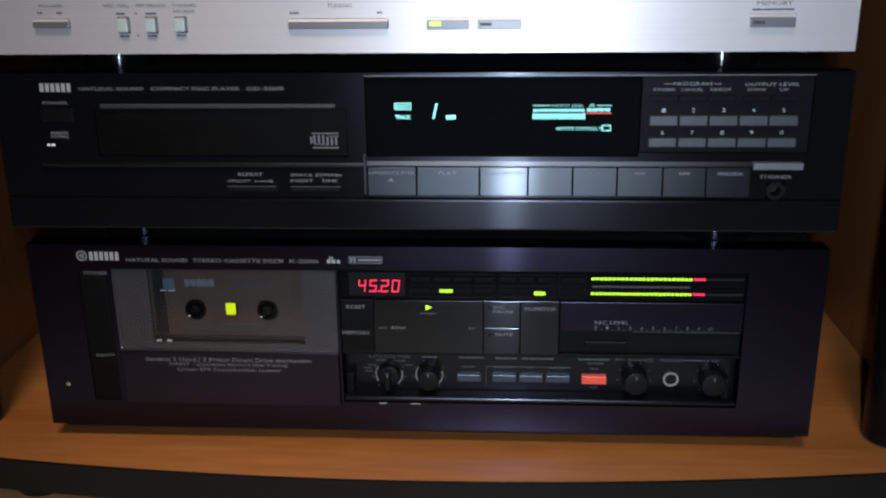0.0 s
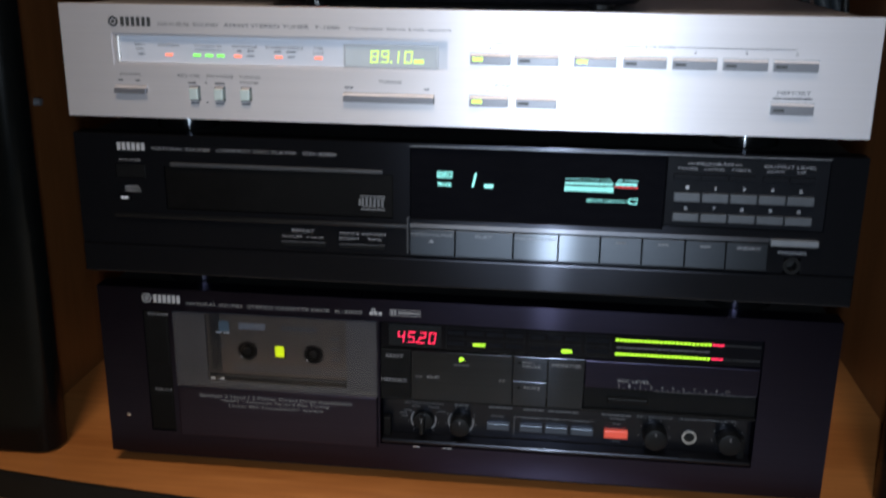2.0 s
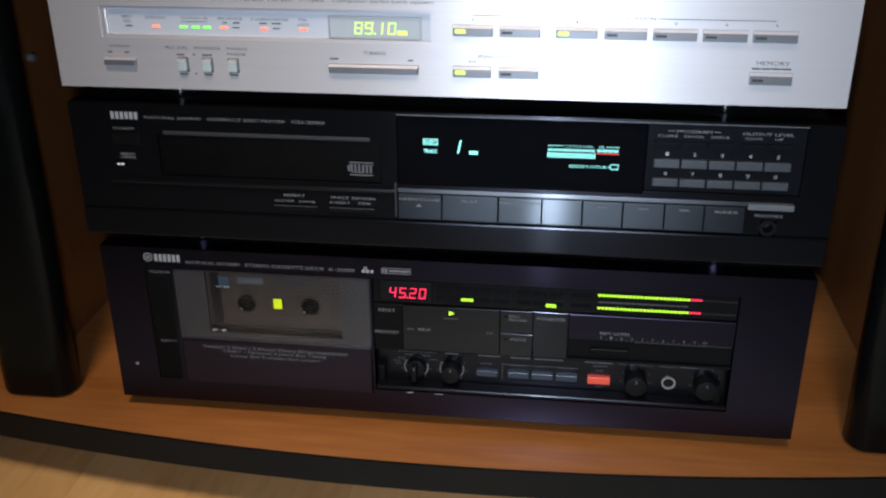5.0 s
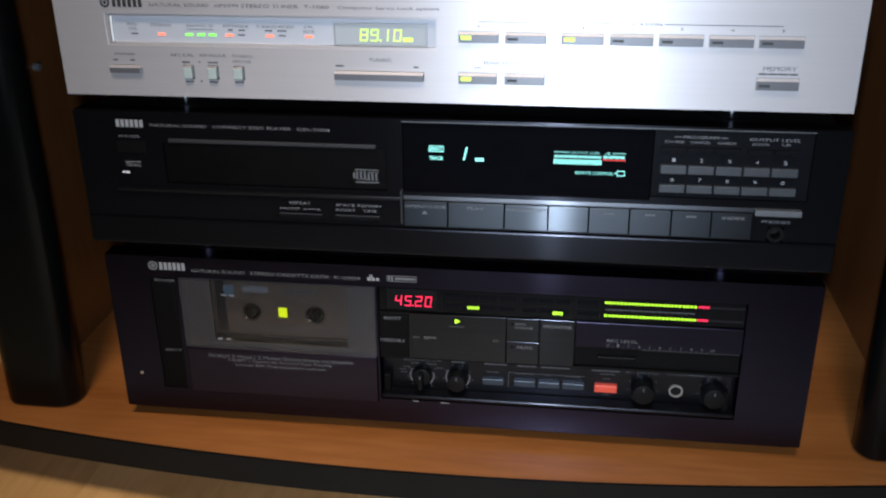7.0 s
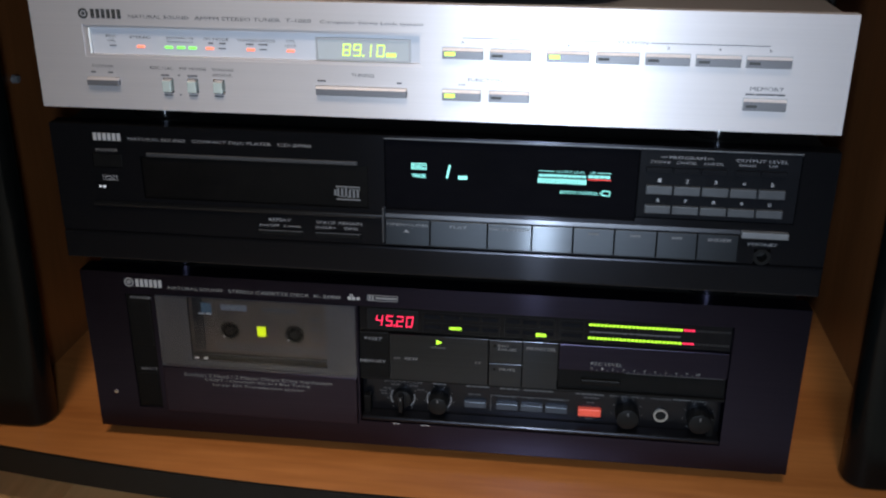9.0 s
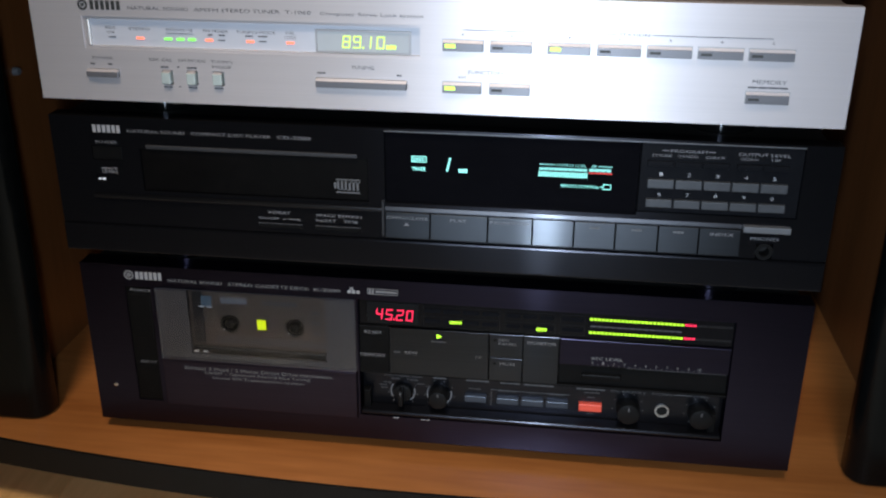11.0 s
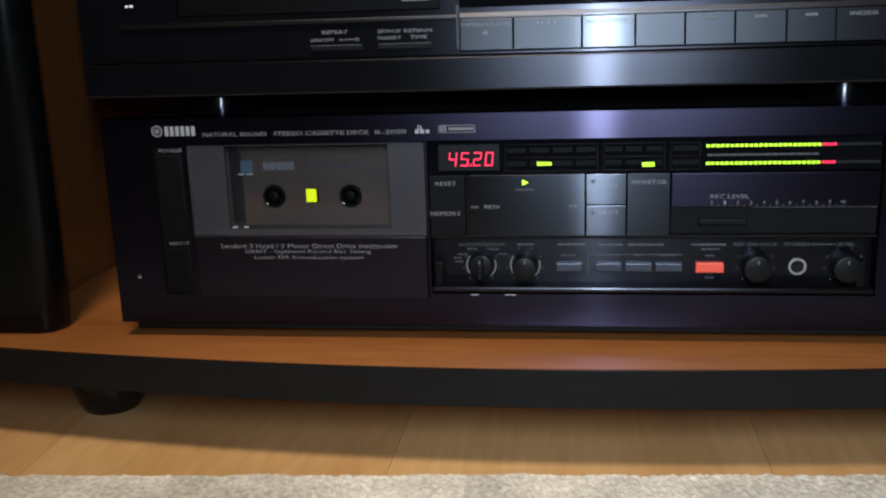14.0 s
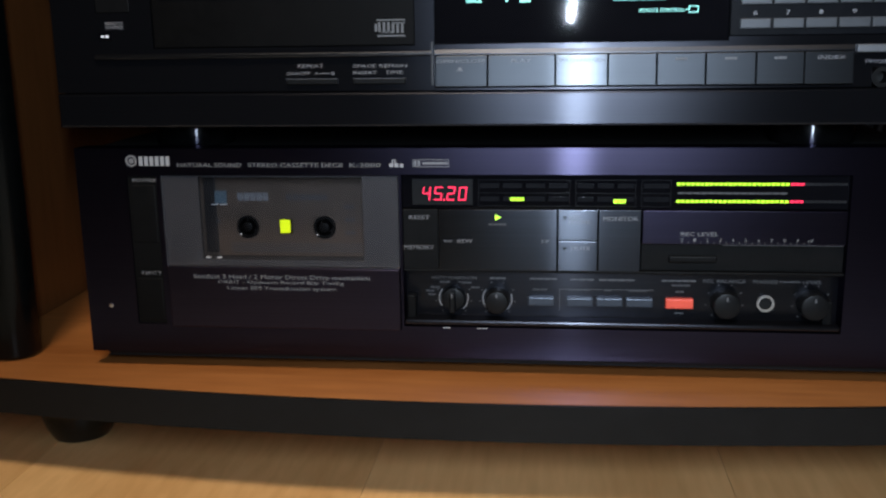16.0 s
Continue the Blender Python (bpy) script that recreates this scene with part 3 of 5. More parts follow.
    # print
    part("maker_ring", ring(-0.1908, 0.3776, 0.0028, 0.0017, Y - 0.0003, Y, 24), INK_BLACK, t)
    part("maker_ring", drum(-0.1908, 0.3776, 0.0010, Y - 0.0003, Y, 12), INK_BLACK, t)
    mark(-0.1870, -0.1690, 0.3752, 0.3802, Y, INK_BLACK, t)
    for s, a, b, z0, z1 in (("NATURAL SOUND", -0.1652, -0.1312, 0.3757, 0.3776), ("AM/FM STEREO TUNER", -0.1282, -0.0808, 0.3756, 0.3776), ("T-1060", -0.0780, -0.0640, 0.3756, 0.3776), ("Computer Servo Lock system", -0.0592, -0.0042, 0.3751, 0.3773),
                            ("POWER", -0.1890, -0.1770, 0.3483, 0.3497), ("REC CAL", -0.1560, -0.1430, 0.3482, 0.3498), ("FM MODE", -0.1392, -0.1242, 0.3482, 0.3498), ("TUNING", -0.1210, -0.1090, 0.3482, 0.3497), ("MODE", -0.1205, -0.1100, 0.3452, 0.3467),
                            ("TUNING", -0.0432, -0.0308, 0.3474, 0.3494), ("FUNCTION", 0.0200, 0.0382, 0.3470, 0.3490), ("FM", 0.0150, 0.0185, 0.3445, 0.3457), ("AM", 0.0393, 0.0432, 0.3445, 0.3457),
                            ("A", 0.0160, 0.0178, 0.3670, 0.3684), ("B", 0.0412, 0.0430, 0.3670, 0.3684), ("1", 0.0716, 0.0726, 0.3670, 0.3684), ("2", 0.0968, 0.0982, 0.3670, 0.3684), ("STATION", 0.0970, 0.1125, 0.3692, 0.3708), ("3", 0.1222, 0.1236, 0.3670, 0.3684), ("4", 0.1477, 0.1494, 0.3670, 0.3684), ("5", 0.1732, 0.1746, 0.3670, 0.3684),
                            ("MEMORY", 0.1660, 0.1830, 0.3470, 0.3492)):
        word(s, a, b, z0, z1, Y, INK, t)
    bars([(0.0170, 0.0575, 0.3699, 0.3702), (0.0620, 0.0955, 0.3699, 0.3702), (0.1140, 0.1735, 0.3699, 0.3702)], Y, INK, t, "printed_line")
    for a, b, z, n in ((0.1640, 0.1850, 0.3447, 4), (-0.0620, -0.0570, 0.3444, 3), (-0.0185, -0.0155, 0.3444, 2), (-0.1905, -0.1875, 0.3452, 2), (-0.1805, -0.1775, 0.3452, 2), (-0.1500, -0.1450, 0.3446, 2), (-0.1350, -0.1290, 0.3446, 3)):
        scribble(a, b, z, z + 0.0009, Y, INK, t, n)


# ---- the disc player ----
def build_player():
    p = thing("disc_player", (-0.002, 0.14, 0.221), "black compact disc player with cyan display, standing on the deck", "CD player")
    Y = -0.005
    x0, x1 = -0.2215, 0.2175
    window = (-0.0265, 0.1135, 0.2715, 0.3128)
    keyrow = (-0.0265, 0.1708, 0.2505, 0.2668)
    pad = (0.1135, 0.1985, 0.2735, 0.3128)
    tray = (-0.1690, -0.0360, 0.2712, 0.2968)
    power = (-0.1980, -0.1800, 0.2890, 0.2975)
    jack = (0.1795, 0.1885, 0.2495, 0.2585)
    holes = [window, keyrow, pad, tray, power, jack]
    part("front_panel", plate(x0, x1, 0.2495, 0.3148, Y, Y + 0.012, holes, 0.0006), BLACK_BRUSHED, p, "black brushed front panel")
    part("lower_band", plate(x0, x1, 0.2318, 0.2489, Y - 0.0015, Y + 0.012, [], 0.0012), BLACK_BRUSHED, p, "black brushed lower band")
    part("cabinet", plate(-0.2160, 0.2120, 0.2332, 0.3140, Y + 0.0122, 0.29, [], 0), BLACK_MATT, p)
    for x, y in ((-0.1645, 0.035), (0.1638, 0.035), (-0.1645, 0.19), (0.1638, 0.19)):
        smooth(part("foot", post(x, y, 0.021, 0.2194, 0.2334), FOOT_GLOSS, p, "round glossy black foot"))
    # tray
    part("tray_door", block(tray[0] + 0.0003, tray[1] - 0.0003, Y + 0.0008, Y + 0.008, tray[2] + 0.0003, 0.2966, 0.0004), TRAY_BLACK, p, "closed black disc tray")
    part("tray_lip", block(-0.1650, -0.0418, Y - 0.0010, Y + 0.004, 0.2969, 0.2992, 0.0005), LIP_GREY, p, "dull grey strip above the tray")
    part("ledge", block(-0.2000, -0.0272, Y - 0.0022, Y + 0.001, 0.2662, 0.2686, 0.0008), SLOPE_GREY, p, "narrow ledge below the tray")
    part("ledge_end", block(-0.0280, -0.0268, Y - 0.0030, Y + 0.001, 0.2520, 0.2728, 0.0003), LIP_GREY, p)
    part("power_key", block(power[0] + 0.0002, power[1] - 0.0002, Y + 0.0002, Y + 0.006, power[2] + 0.0002, power[3] - 0.0002, 0.0003), BLACK_SATIN, p, "black power key")
    part("remote_sensor", block(-0.1975, -0.1900, Y - 0.0004, Y + 0.002, 0.2755, 0.2800, 0.0004), GLOSS_BLACK, p, "small glossy sensor window")
    # double glint in the sensor window, made as two glowing dots
    for x, w in ((-0.1950, 0.0007), (-0.1926, 0.0010)):
        part("sensor_lamp", block(x - w, x + w, Y - 0.0009, Y + 0.001, 0.2770, 0.2781, 0.0002), STATUS_GLINT_WHITE, p, "tiny glint in the sensor, made as a glowing dot")
    # display
    dsp = part("display_window", block(window[0] + 0.0002, window[1] - 0.0002, Y + 0.0015, Y + 0.006, window[2] + 0.0002, window[3] - 0.0002, 0.0003), GLOSS_BLACK, p, "glossy black window with cyan digits")
    yd = Y + 0.0014
    for line in ((-0.0114, -0.0029, 0.2989, 0.2993), (-0.0114, -0.0029, 0.2957, 0.2961), (-0.0114, -0.0110, 0.2957, 0.2993), (-0.0033, -0.0029, 0.2957, 0.2993)):
        bars([line], yd, CYAN_GLOW, dsp, "field_outline")
    for s, a, b, z0, z1 in (("DISC", -0.0106, -0.0037, 0.2965, 0.2985), ("TRACK", -0.0112, -0.0031, 0.2909, 0.2931)):
        word(s, a, b, z0, z1, yd, CYAN_GLOW, dsp, bold=0.035)
    scribble(0.0150, 0.0203, 0.2908, 0.2930, yd, CYAN_GLOW, dsp, 3, "lit_word_field")
    bm = bmesh.new()
    add_box(bm, 0.0080, 0.0091, yd - 0.0003, yd, 0.2912, 0.2990)
    for v in bm.verts:
        v.co.x += (v.co.z - 0.2912) * 0.22
    part("digit", bm, CYAN_GLOW, dsp)
    for k in range(22):
        a = 0.0592 + k * 0.001225
        part("meter_segment", block(a, a + 0.00078, yd - 0.0003, yd, 0.2909, 0.2938, 0), CYAN_GLOW, dsp)
    for k in range(11):
        a = 0.0863 + k * 0.00117
        part("meter_segment", block(a, a + 0.00095, yd - 0.0003, yd, 0.2937, 0.2943, 0), METER_RED, dsp)
    scribble(0.0595, 0.0860, 0.2946, 0.2962, yd, CYAN_DIM, dsp, 10)
    scribble(0.0866, 0.0990, 0.2948, 0.2966, yd, CYAN_DIM, dsp, 4)
    word("OUTPUT LEVEL", 0.0690, 0.0848, 0.2971, 0.2985, yd, CYAN_DIM, dsp)
    word("dB", 0.0876, 0.0904, 0.2971, 0.2987, yd, CYAN_DIM, dsp)
    bars([(0.0593, 0.0680, 0.2977, 0.2981), (0.0915, 0.0990, 0.2977, 0.2981)], yd, CYAN_DIM, dsp)
    word("REMOTE CONTROL", 0.0716, 0.0925, 0.2852, 0.2869, yd, CYAN_GLOW, dsp)
    bars([(0.0945, 0.0990, 0.2875, 0.2879), (0.0945, 0.0990, 0.2848, 0.2852), (0.0945, 0.0949, 0.2848, 0.2879), (0.0986, 0.0990, 0.2848, 0.2879), (0.0930, 0.0945, 0.2861, 0.2865)], yd, CYAN_GLOW, dsp, "remote_symbol")
    # grey strip paints the highlight along the panel's top chamfer
    part("top_line", block(window[0], 0.1985, Y - 0.0005, Y + 0.001, 0.3131, 0.3136, 0.0001), GREY_BAR, p, "thin grey strip painting the highlight over the window")
    # sloped ledge and key row
    bm = bmesh.new()
    prof = [(Y + 0.001, 0.2714), (Y - 0.0008, 0.2672), (Y - 0.0008, 0.2666), (Y + 0.004, 0.2666), (Y + 0.004, 0.2714)]
    ends = [[bm.verts.new((x, y, z)) for y, z in prof] for x in (keyrow[0], keyrow[1])]
    for k in range(5):
        bm.faces.new((ends[0][k], ends[0][(k + 1) % 5], ends[1][(k + 1) % 5], ends[1][k]))
    bm.faces.new(ends[0])
    bm.faces.new(ends[1][::-1])
    bmesh.ops.recalc_face_normals(bm, faces=bm.faces[:])
    part("sloped_ledge", bm, SLOPE_GREY, p, "sloped strip above the keys")
    cuts = (-0.0263, -0.0005, 0.0322, 0.0572, 0.0802, 0.1030, 0.1262, 0.1482, 0.1706)
    for k, (a, b) in enumerate(zip(cuts, cuts[1:])):
        bm = bmesh.new()
        for v in add_box(bm, a + 0.00015, b - 0.00015, Y - 0.0030, Y + 0.006, 0.2512, 0.2662):
            if v.co.y < Y and v.co.z > 0.26:
                v.co.y += 0.0017
        bmesh.ops.bevel(bm, geom=bm.edges[:], offset=0.0004, segments=2, affect="EDGES", profile=0.5)
        part("key", bm, CD_KEY, p, "broad dark metal key leaning back")
    yk = Y - 0.0030 + 0.00085
    for s, a, b in (("OPEN/CLOSE", -0.0255, -0.0015), ("PLAY", 0.0110, 0.0205), ("PAUSE/STOP", 0.0335, 0.0560), ("INDEX", 0.1540, 0.1665)):
        word(s, a, b, 0.2626, 0.2643, yk, DIM_PRINT, p)
    bars([(-0.0156, -0.0124, 0.2588, 0.2592), (-0.0150, -0.0130, 0.2594, 0.2599), (-0.0145, -0.0135, 0.2599, 0.2605)], yk, DIM_PRINT, p, "eject_symbol")
    for x in (0.0916, 0.1146, 0.1372):
        scribble(x - 0.003, x + 0.003, 0.2628, 0.2641, yk, MID_PRINT, p, 3, "skip_sign")
    # keypad
    kp = part("keypad", block(pad[0] + 0.0002, pad[1] - 0.0002, Y + 0.0006, Y + 0.006, pad[2] + 0.0002, pad[3] - 0.0002, 0.0004), KEYPAD, p, "blue-black keypad panel")
    yp = Y + 0.0006
    for r, (c, d) in enumerate(((0.2880, 0.2930), (0.2770, 0.2816))):
        for k in range(5):
            a = 0.1180 + k * 0.01488
            part("number_key", block(a, a + 0.0140, yp - 0.0022, yp + 0.002, c, d, 0.0004), GREY_KEY, kp, "grey number key")
            word("1234567890"[r * 5 + k], a + 0.0061, a + 0.0079, d + 0.0016, d + 0.0036, yp, PALE_PRINT, kp)
    for s, a, b, z0, z1 in (("PROGRAM", 0.1290, 0.1480, 0.3080, 0.3097), ("STORE", 0.1192, 0.1298, 0.3053, 0.3067), ("CANCEL", 0.1330, 0.1440, 0.3053, 0.3067), ("CHECK", 0.1475, 0.1578, 0.3053, 0.3067), ("OUTPUT LEVEL", 0.1642, 0.1912, 0.3077, 0.3094), ("DOWN", 0.1660, 0.1745, 0.3052, 0.3066), ("UP", 0.1815, 0.1860, 0.3052, 0.3066)):
        word(s, a, b, z0, z1, yp, DIM_PRINT, kp)
    bars([(0.1245, 0.1280, 0.3087, 0.3090), (0.1490, 0.1525, 0.3087, 0.3090)], yp, DIM_PRINT, kp, "printed_line")
    for a, b in ((0.1172, 0.1312), (0.1318, 0.1458), (0.1464, 0.1602), (0.1640, 0.1772), (0.1778, 0.1912)):
        part("thin_key", block(a, b, yp - 0.0016, yp + 0.002, 0.3002, 0.3032, 0.0004), KEYPAD, kp, "thin dark key")
    # phones
    part("phones_bar", block(0.1712, 0.1962, Y - 0.0036, Y + 0.001, 0.2656, 0.2692, 0.0005), GREY_BAR, p, "light grey bar above the phones socket")
    part("phones_socket", ring(0.1840, 0.2540, 0.0048, 0.0028, Y - 0.0008, Y + 0.008), BLACK_SATIN, p, "black phones socket")
    part("socket_hole", drum(0.1840, 0.2540, 0.0030, Y + 0.007, Y + 0.0085, 16), BLACK_MATT, p)
    word("PHONES", 0.1760, 0.1912, 0.2604, 0.2622, Y, DIM_PRINT, p)
    # print
    mark(-0.1962, -0.1790, 0.3055, 0.3099, Y, PALE_PRINT, p)
    for s, a, b, z0, z1, m in (("NATURAL SOUND", -0.1750, -0.1410, 0.3062, 0.3079, DIM_PRINT), ("COMPACT DISC PLAYER", -0.1372, -0.0908, 0.3062, 0.3079, DIM_PRINT), ("CD-2000", -0.0872, -0.0680, 0.3061, 0.3079, DIM_PRINT),
                               ("POWER", -0.1950, -0.1820, 0.2990, 0.3006, DIM_PRINT), ("REMOTE", -0.1930, -0.1840, 0.2832, 0.2846, PALE_PRINT), ("CONTROL", -0.1932, -0.1836, 0.2812, 0.2826, PALE_PRINT),
                               ("REPEAT", -0.0950, -0.0820, 0.2610, 0.2628, DIM_PRINT), ("ON/OFF", -0.1010, -0.0890, 0.2574, 0.2590, DIM_PRINT), ("A", -0.0866, -0.0848, 0.2574, 0.2589, DIM_PRINT), ("B", -0.0782, -0.0764, 0.2574, 0.2589, DIM_PRINT),
                               ("SPACE", -0.0670, -0.0556, 0.2608, 0.2624, DIM_PRINT), ("INSERT", -0.0672, -0.0552, 0.2576, 0.2592, DIM_PRINT), ("REMAIN", -0.0538, -0.0402, 0.2608, 0.2624, DIM_PRINT), ("TIME", -0.0510, -0.0425, 0.2576, 0.2592, DIM_PRINT)):
        word(s, a, b, z0, z1, Y, m, p)
    bars([(-0.0842, -0.0788, 0.2580, 0.2583)], Y, DIM_PRINT, p, "printed_line")
    for a, b in ((-0.1010, -0.0750), (-0.0672, -0.0408)):
        part("thin_key", block(a, b, Y - 0.0016, Y + 0.001, 0.2528, 0.2556, 0.0005), BLACK_SATIN, p, "thin black key")
        bars([(a, b, 0.2554, 0.2557)], Y - 0.0013, FAINT_PRINT, p, "printed_line")
    # round-cornered mark of the disc format, as plain shapes
    yt = Y + 0.0008
    bars([(-0.0558, -0.0546, 0.2782, 0.2818), (-0.0548, -0.0408, 0.2832, 0.2839), (-0.0546, -0.0408, 0.2756, 0.2764)] + [(-0.0541 + k * 0.00225, -0.0529 + k * 0.00225, 0.2773, 0.2826) for k in range(6)] + [(-0.0541, -0.0473, 0.2773, 0.2780), (-0.0474, -0.0408, 0.2819, 0.2826)], yt, MID_PRINT, p, "format_bar")


# ---- the cassette deck ----
def build_deck():
    d = thing("cassette_deck", (0, 0.14, 0.100), "black cassette deck with lit meters and loaded tape, on the shelf", "cassette deck")
    Y = 0.0
    door = (-0.1725, -0.0468, 0.1236, 0.2064)
    main = (-0.0455, 0.1760, 0.1262, 0.2068)
    strip = (-0.1915, -0.1755, 0.1250, 0.2058)
    part("front_panel", plate(-0.2190, 0.2175, 0.1090, 0.2203, Y, Y + 0.014, [door, main, strip], 0.0009), PURPLE_BRUSHED, d, "violet-black brushed front panel")
    part("cabinet", plate(-0.2140, 0.2125, 0.1120, 0.2192, Y + 0.0142, 0.29, [door], 0), BLACK_MATT, d)
    for x, y in ((-0.165, 0.045), (0.162, 0.045), (-0.165, 0.26), (0.162, 0.26)):
        smooth(part("foot", post(x, y, 0.020, 0.1003, 0.1122), RUBBER, d, "round black foot"))
    # black plate stands for the shade in the gap under the deck
    part("lower_lip", plate(-0.2130, 0.2115, 0.1046, 0.1092, Y + 0.0060, Y + 0.012, [], 0), BLACK_MATT, d, "dark plate added as shade in the gap below")
    # narrow column with the power and eject keys
    part("key_column", plate(strip[0] + 0.0001, strip[1] - 0.0001, strip[2] + 0.0001, strip[3] - 0.0001, Y + 0.0006, Y + 0.006, [], 0.0002), BLACK_SATIN, d, "black key column")
    part("power_key", block(-0.1905, -0.1765, Y + 0.0002, Y + 0.004, 0.1700, 0.2010, 0.0006), BLACK_SATIN, d, "tall black power key")
    part("eject_key", block(-0.1905, -0.1765, Y + 0.0002, Y + 0.004, 0.1270, 0.1505, 0.0006), BLACK_SATIN, d, "tall black eject key")
    word("POWER", -0.1882, -0.1752, 0.2026, 0.2044, Y + 0.0005, DIM_PRINT, d)
    word("EJECT", -0.1872, -0.1762, 0.1522, 0.1542, Y + 0.0005, DIM_PRINT, d)
    smooth(part("screw", drum(-0.2060, 0.1352, 0.0014, Y - 0.0008, Y + 0.001, 12, None, 0.0003), CHROME, d, "tiny bright screw"))
    # cassette door
    a, b, c, e = door
    dr = part("cassette_door", plate(a + 0.0003, b - 0.0003, c + 0.0003, 0.1574, Y - 0.0018, Y + 0.006, [], 0.0008), DOOR_BRUSHED, d, "brushed lower half of the tape door")
    pane = part("door_window", plate(a + 0.0003, b - 0.0003, 0.1576, e - 0.0003, Y - 0.0018, Y + 0.0006, [], 0.0004), SMOKED, dr, "smoked clear window of the tape door")
    pane.visible_shadow = False
    part("well_back", plate(a, b, c, e, 0.0400, 0.0420, [], 0), HOLDER_GREY, d)
    part("well_side", block(a + 0.0001, a + 0.0012, 0.0143, 0.0400, c, e, 0), HOLDER_GREY, d)
    part("well_side", block(b - 0.0012, b - 0.0001, 0.0143, 0.0400, c, e, 0), HOLDER_GREY, d)
    part("holder", plate(a + 0.0004, b - 0.0004, 0.1578, e - 0.0005, 0.0010, 0.0028, [(-0.1530, -0.0660, 0.1612, e - 0.0012)], 0.0003), HOLDER_GREY, d, "grey tape holder round the opening")
    part("holder_bar", block(-0.1562, -0.0648, 0.0125, 0.0150, 0.1582, 0.1600, 0.0004), SHELL_DARK, d)
    for x in (-0.1512, -0.1452):
        part("guide_pin", block(x - 0.0014, x + 0.0014, 0.0034, 0.0050, 0.1610, 0.1618, 0.0003), NICKEL_GLINT, d, "bright guide pin")
    for x in (-0.1490, -0.1440):
        part("guide_pin", block(x - 0.0020, x + 0.0018, 0.0125, 0.0140, 0.1881, 0.1888, 0.0003), NICKEL_GLINT, d, "bright guide pin")
    yl = Y - 0.0018
    word("Sendust 3 Head / 2 Motor Direct Drive mechanism", -0.1580, -0.0628, 0.1513, 0.1538, yl, DIM_PRINT, dr)
    word("ORBIT - Optimum Record Bias Tuning", -0.1448, -0.0768, 0.1481, 0.1505, yl, DIM_PRINT, dr)
    word("Linear EM Transduction system", -0.1398, -0.0808, 0.1448, 0.1473, yl, DIM_PRINT, dr)
    # display strip
    sx0, sx1 = main[0], main[1]
    band = part("display_strip", block(sx0, sx1, Y + 0.0030, Y + 0.010, 0.1892, 0.2068, 0.0003), GLOSS_BLACK, d, "dark display strip with red digits and green meters")
    yd = Y + 0.0029
    rw = part("counter_window", block(-0.0402, -0.0090, yd - 0.0005, yd + 0.0002, 0.1908, 0.2042, 0.0002), KNOB_BLACK, band, "dark grey counter window")
    for ch, x in zip("4520", (-0.0352, -0.0291, -0.0226, -0.0166)):
        digit(ch, x, 0.1932, 0.0040, 0.0070, yd - 0.0005, RED_GLOW, band, 0.00058, 0.12)
    bars([(-0.0241, -0.0233, 0.1932, 0.1940)], yd - 0.0005, RED_GLOW, band, "decimal_point")
    for bx0, bx1, cols in ((-0.0062, 0.0402, 4), (0.0430, 0.0730, 3), (0.0758, 0.0902, 1)):
        bars([(bx0, bx1, 0.2036, 0.2038), (bx0, bx1, 0.1902, 0.1904), (bx0, bx0 + 0.0002, 0.1902, 0.2038), (bx1 - 0.0002, bx1, 0.1902, 0.2038), (bx0, bx1, 0.1969, 0.1971)], yd, KNOB_BLACK, band, "field_outline")
        w = (bx1 - bx0) / cols
        for k in range(cols):
            for z in (0.1928, 0.1996):
                part("legend_field", block(bx0 + k * w + 0.0010, bx0 + (k + 1) * w - 0.0010, yd - 0.0003, yd, z, z + 0.0024, 0), KEYPAD, band)
    part("lit_field", block(0.0100, 0.0172, yd - 0.0006, yd, 0.1931, 0.1948, 0.0001), GREEN_GLOW, band, "lit green field")
    part("lit_field", block(0.0620, 0.0680, yd - 0.0006, yd, 0.1920, 0.1940, 0.0001), GREEN_GLOW, band, "lit green field")
    word("NORM", 0.0105, 0.0167, 0.1936, 0.1947, yd - 0.0006, BLACK_SATIN, band)
    word("TAPE", 0.0624, 0.0676, 0.1924, 0.1936, yd - 0.0006, BLACK_SATIN, band)
    for z in (0.2010, 0.1923):
        for k in range(24):
            x = 0.0930 + k * 0.00228
            part("meter_segment", block(x, x + 0.0016, yd - 0.0004, yd, z + 0.0002, z + 0.0015, 0), GREEN_GLOW, band)
        lit = (0, 1, 2)
        for k in range(12):
            x = 0.1478 + k * 0.00228
            part("meter_segment", block(x, x + 0.0018, yd - 0.0004, yd, z + 0.0003, z + 0.0015, 0), PEAK_RED if k in lit else SENSOR_GREY, band)
    scribble(0.0935, 0.1470, 0.1968, 0.1978, yd, FAINT_PRINT, band, 14)
    # transport keys
    yk = Y + 0.0012
    part("left_key_panel", block(sx0 + 0.0002, -0.0268, yk + 0.0006, yk + 0.008, 0.1570, 0.1886, 0.0004), BLACK_SATIN, d, "black panel with reset and memory keys")
    part("transport_plate", block(-0.0265, 0.0338, yk, yk + 0.008, 0.1570, 0.1886, 0.0002), DARK_KEY, d, "large brushed transport key plate")
    part("rec_key", block(0.0345, 0.0542, yk, yk + 0.008, 0.1731, 0.1886, 0.0002), DARK_KEY, d, "brushed record key")
    part("mute_key", block(0.0345, 0.0542, yk, yk + 0.008, 0.1570, 0.1725, 0.0002), DARK_KEY, d, "brushed mute key")
    part("monitor_key", block(0.0549, 0.0758, yk + 0.0004, yk + 0.008, 0.1570, 0.1886, 0.0002), DARK_KEY, d, "brushed monitor key")
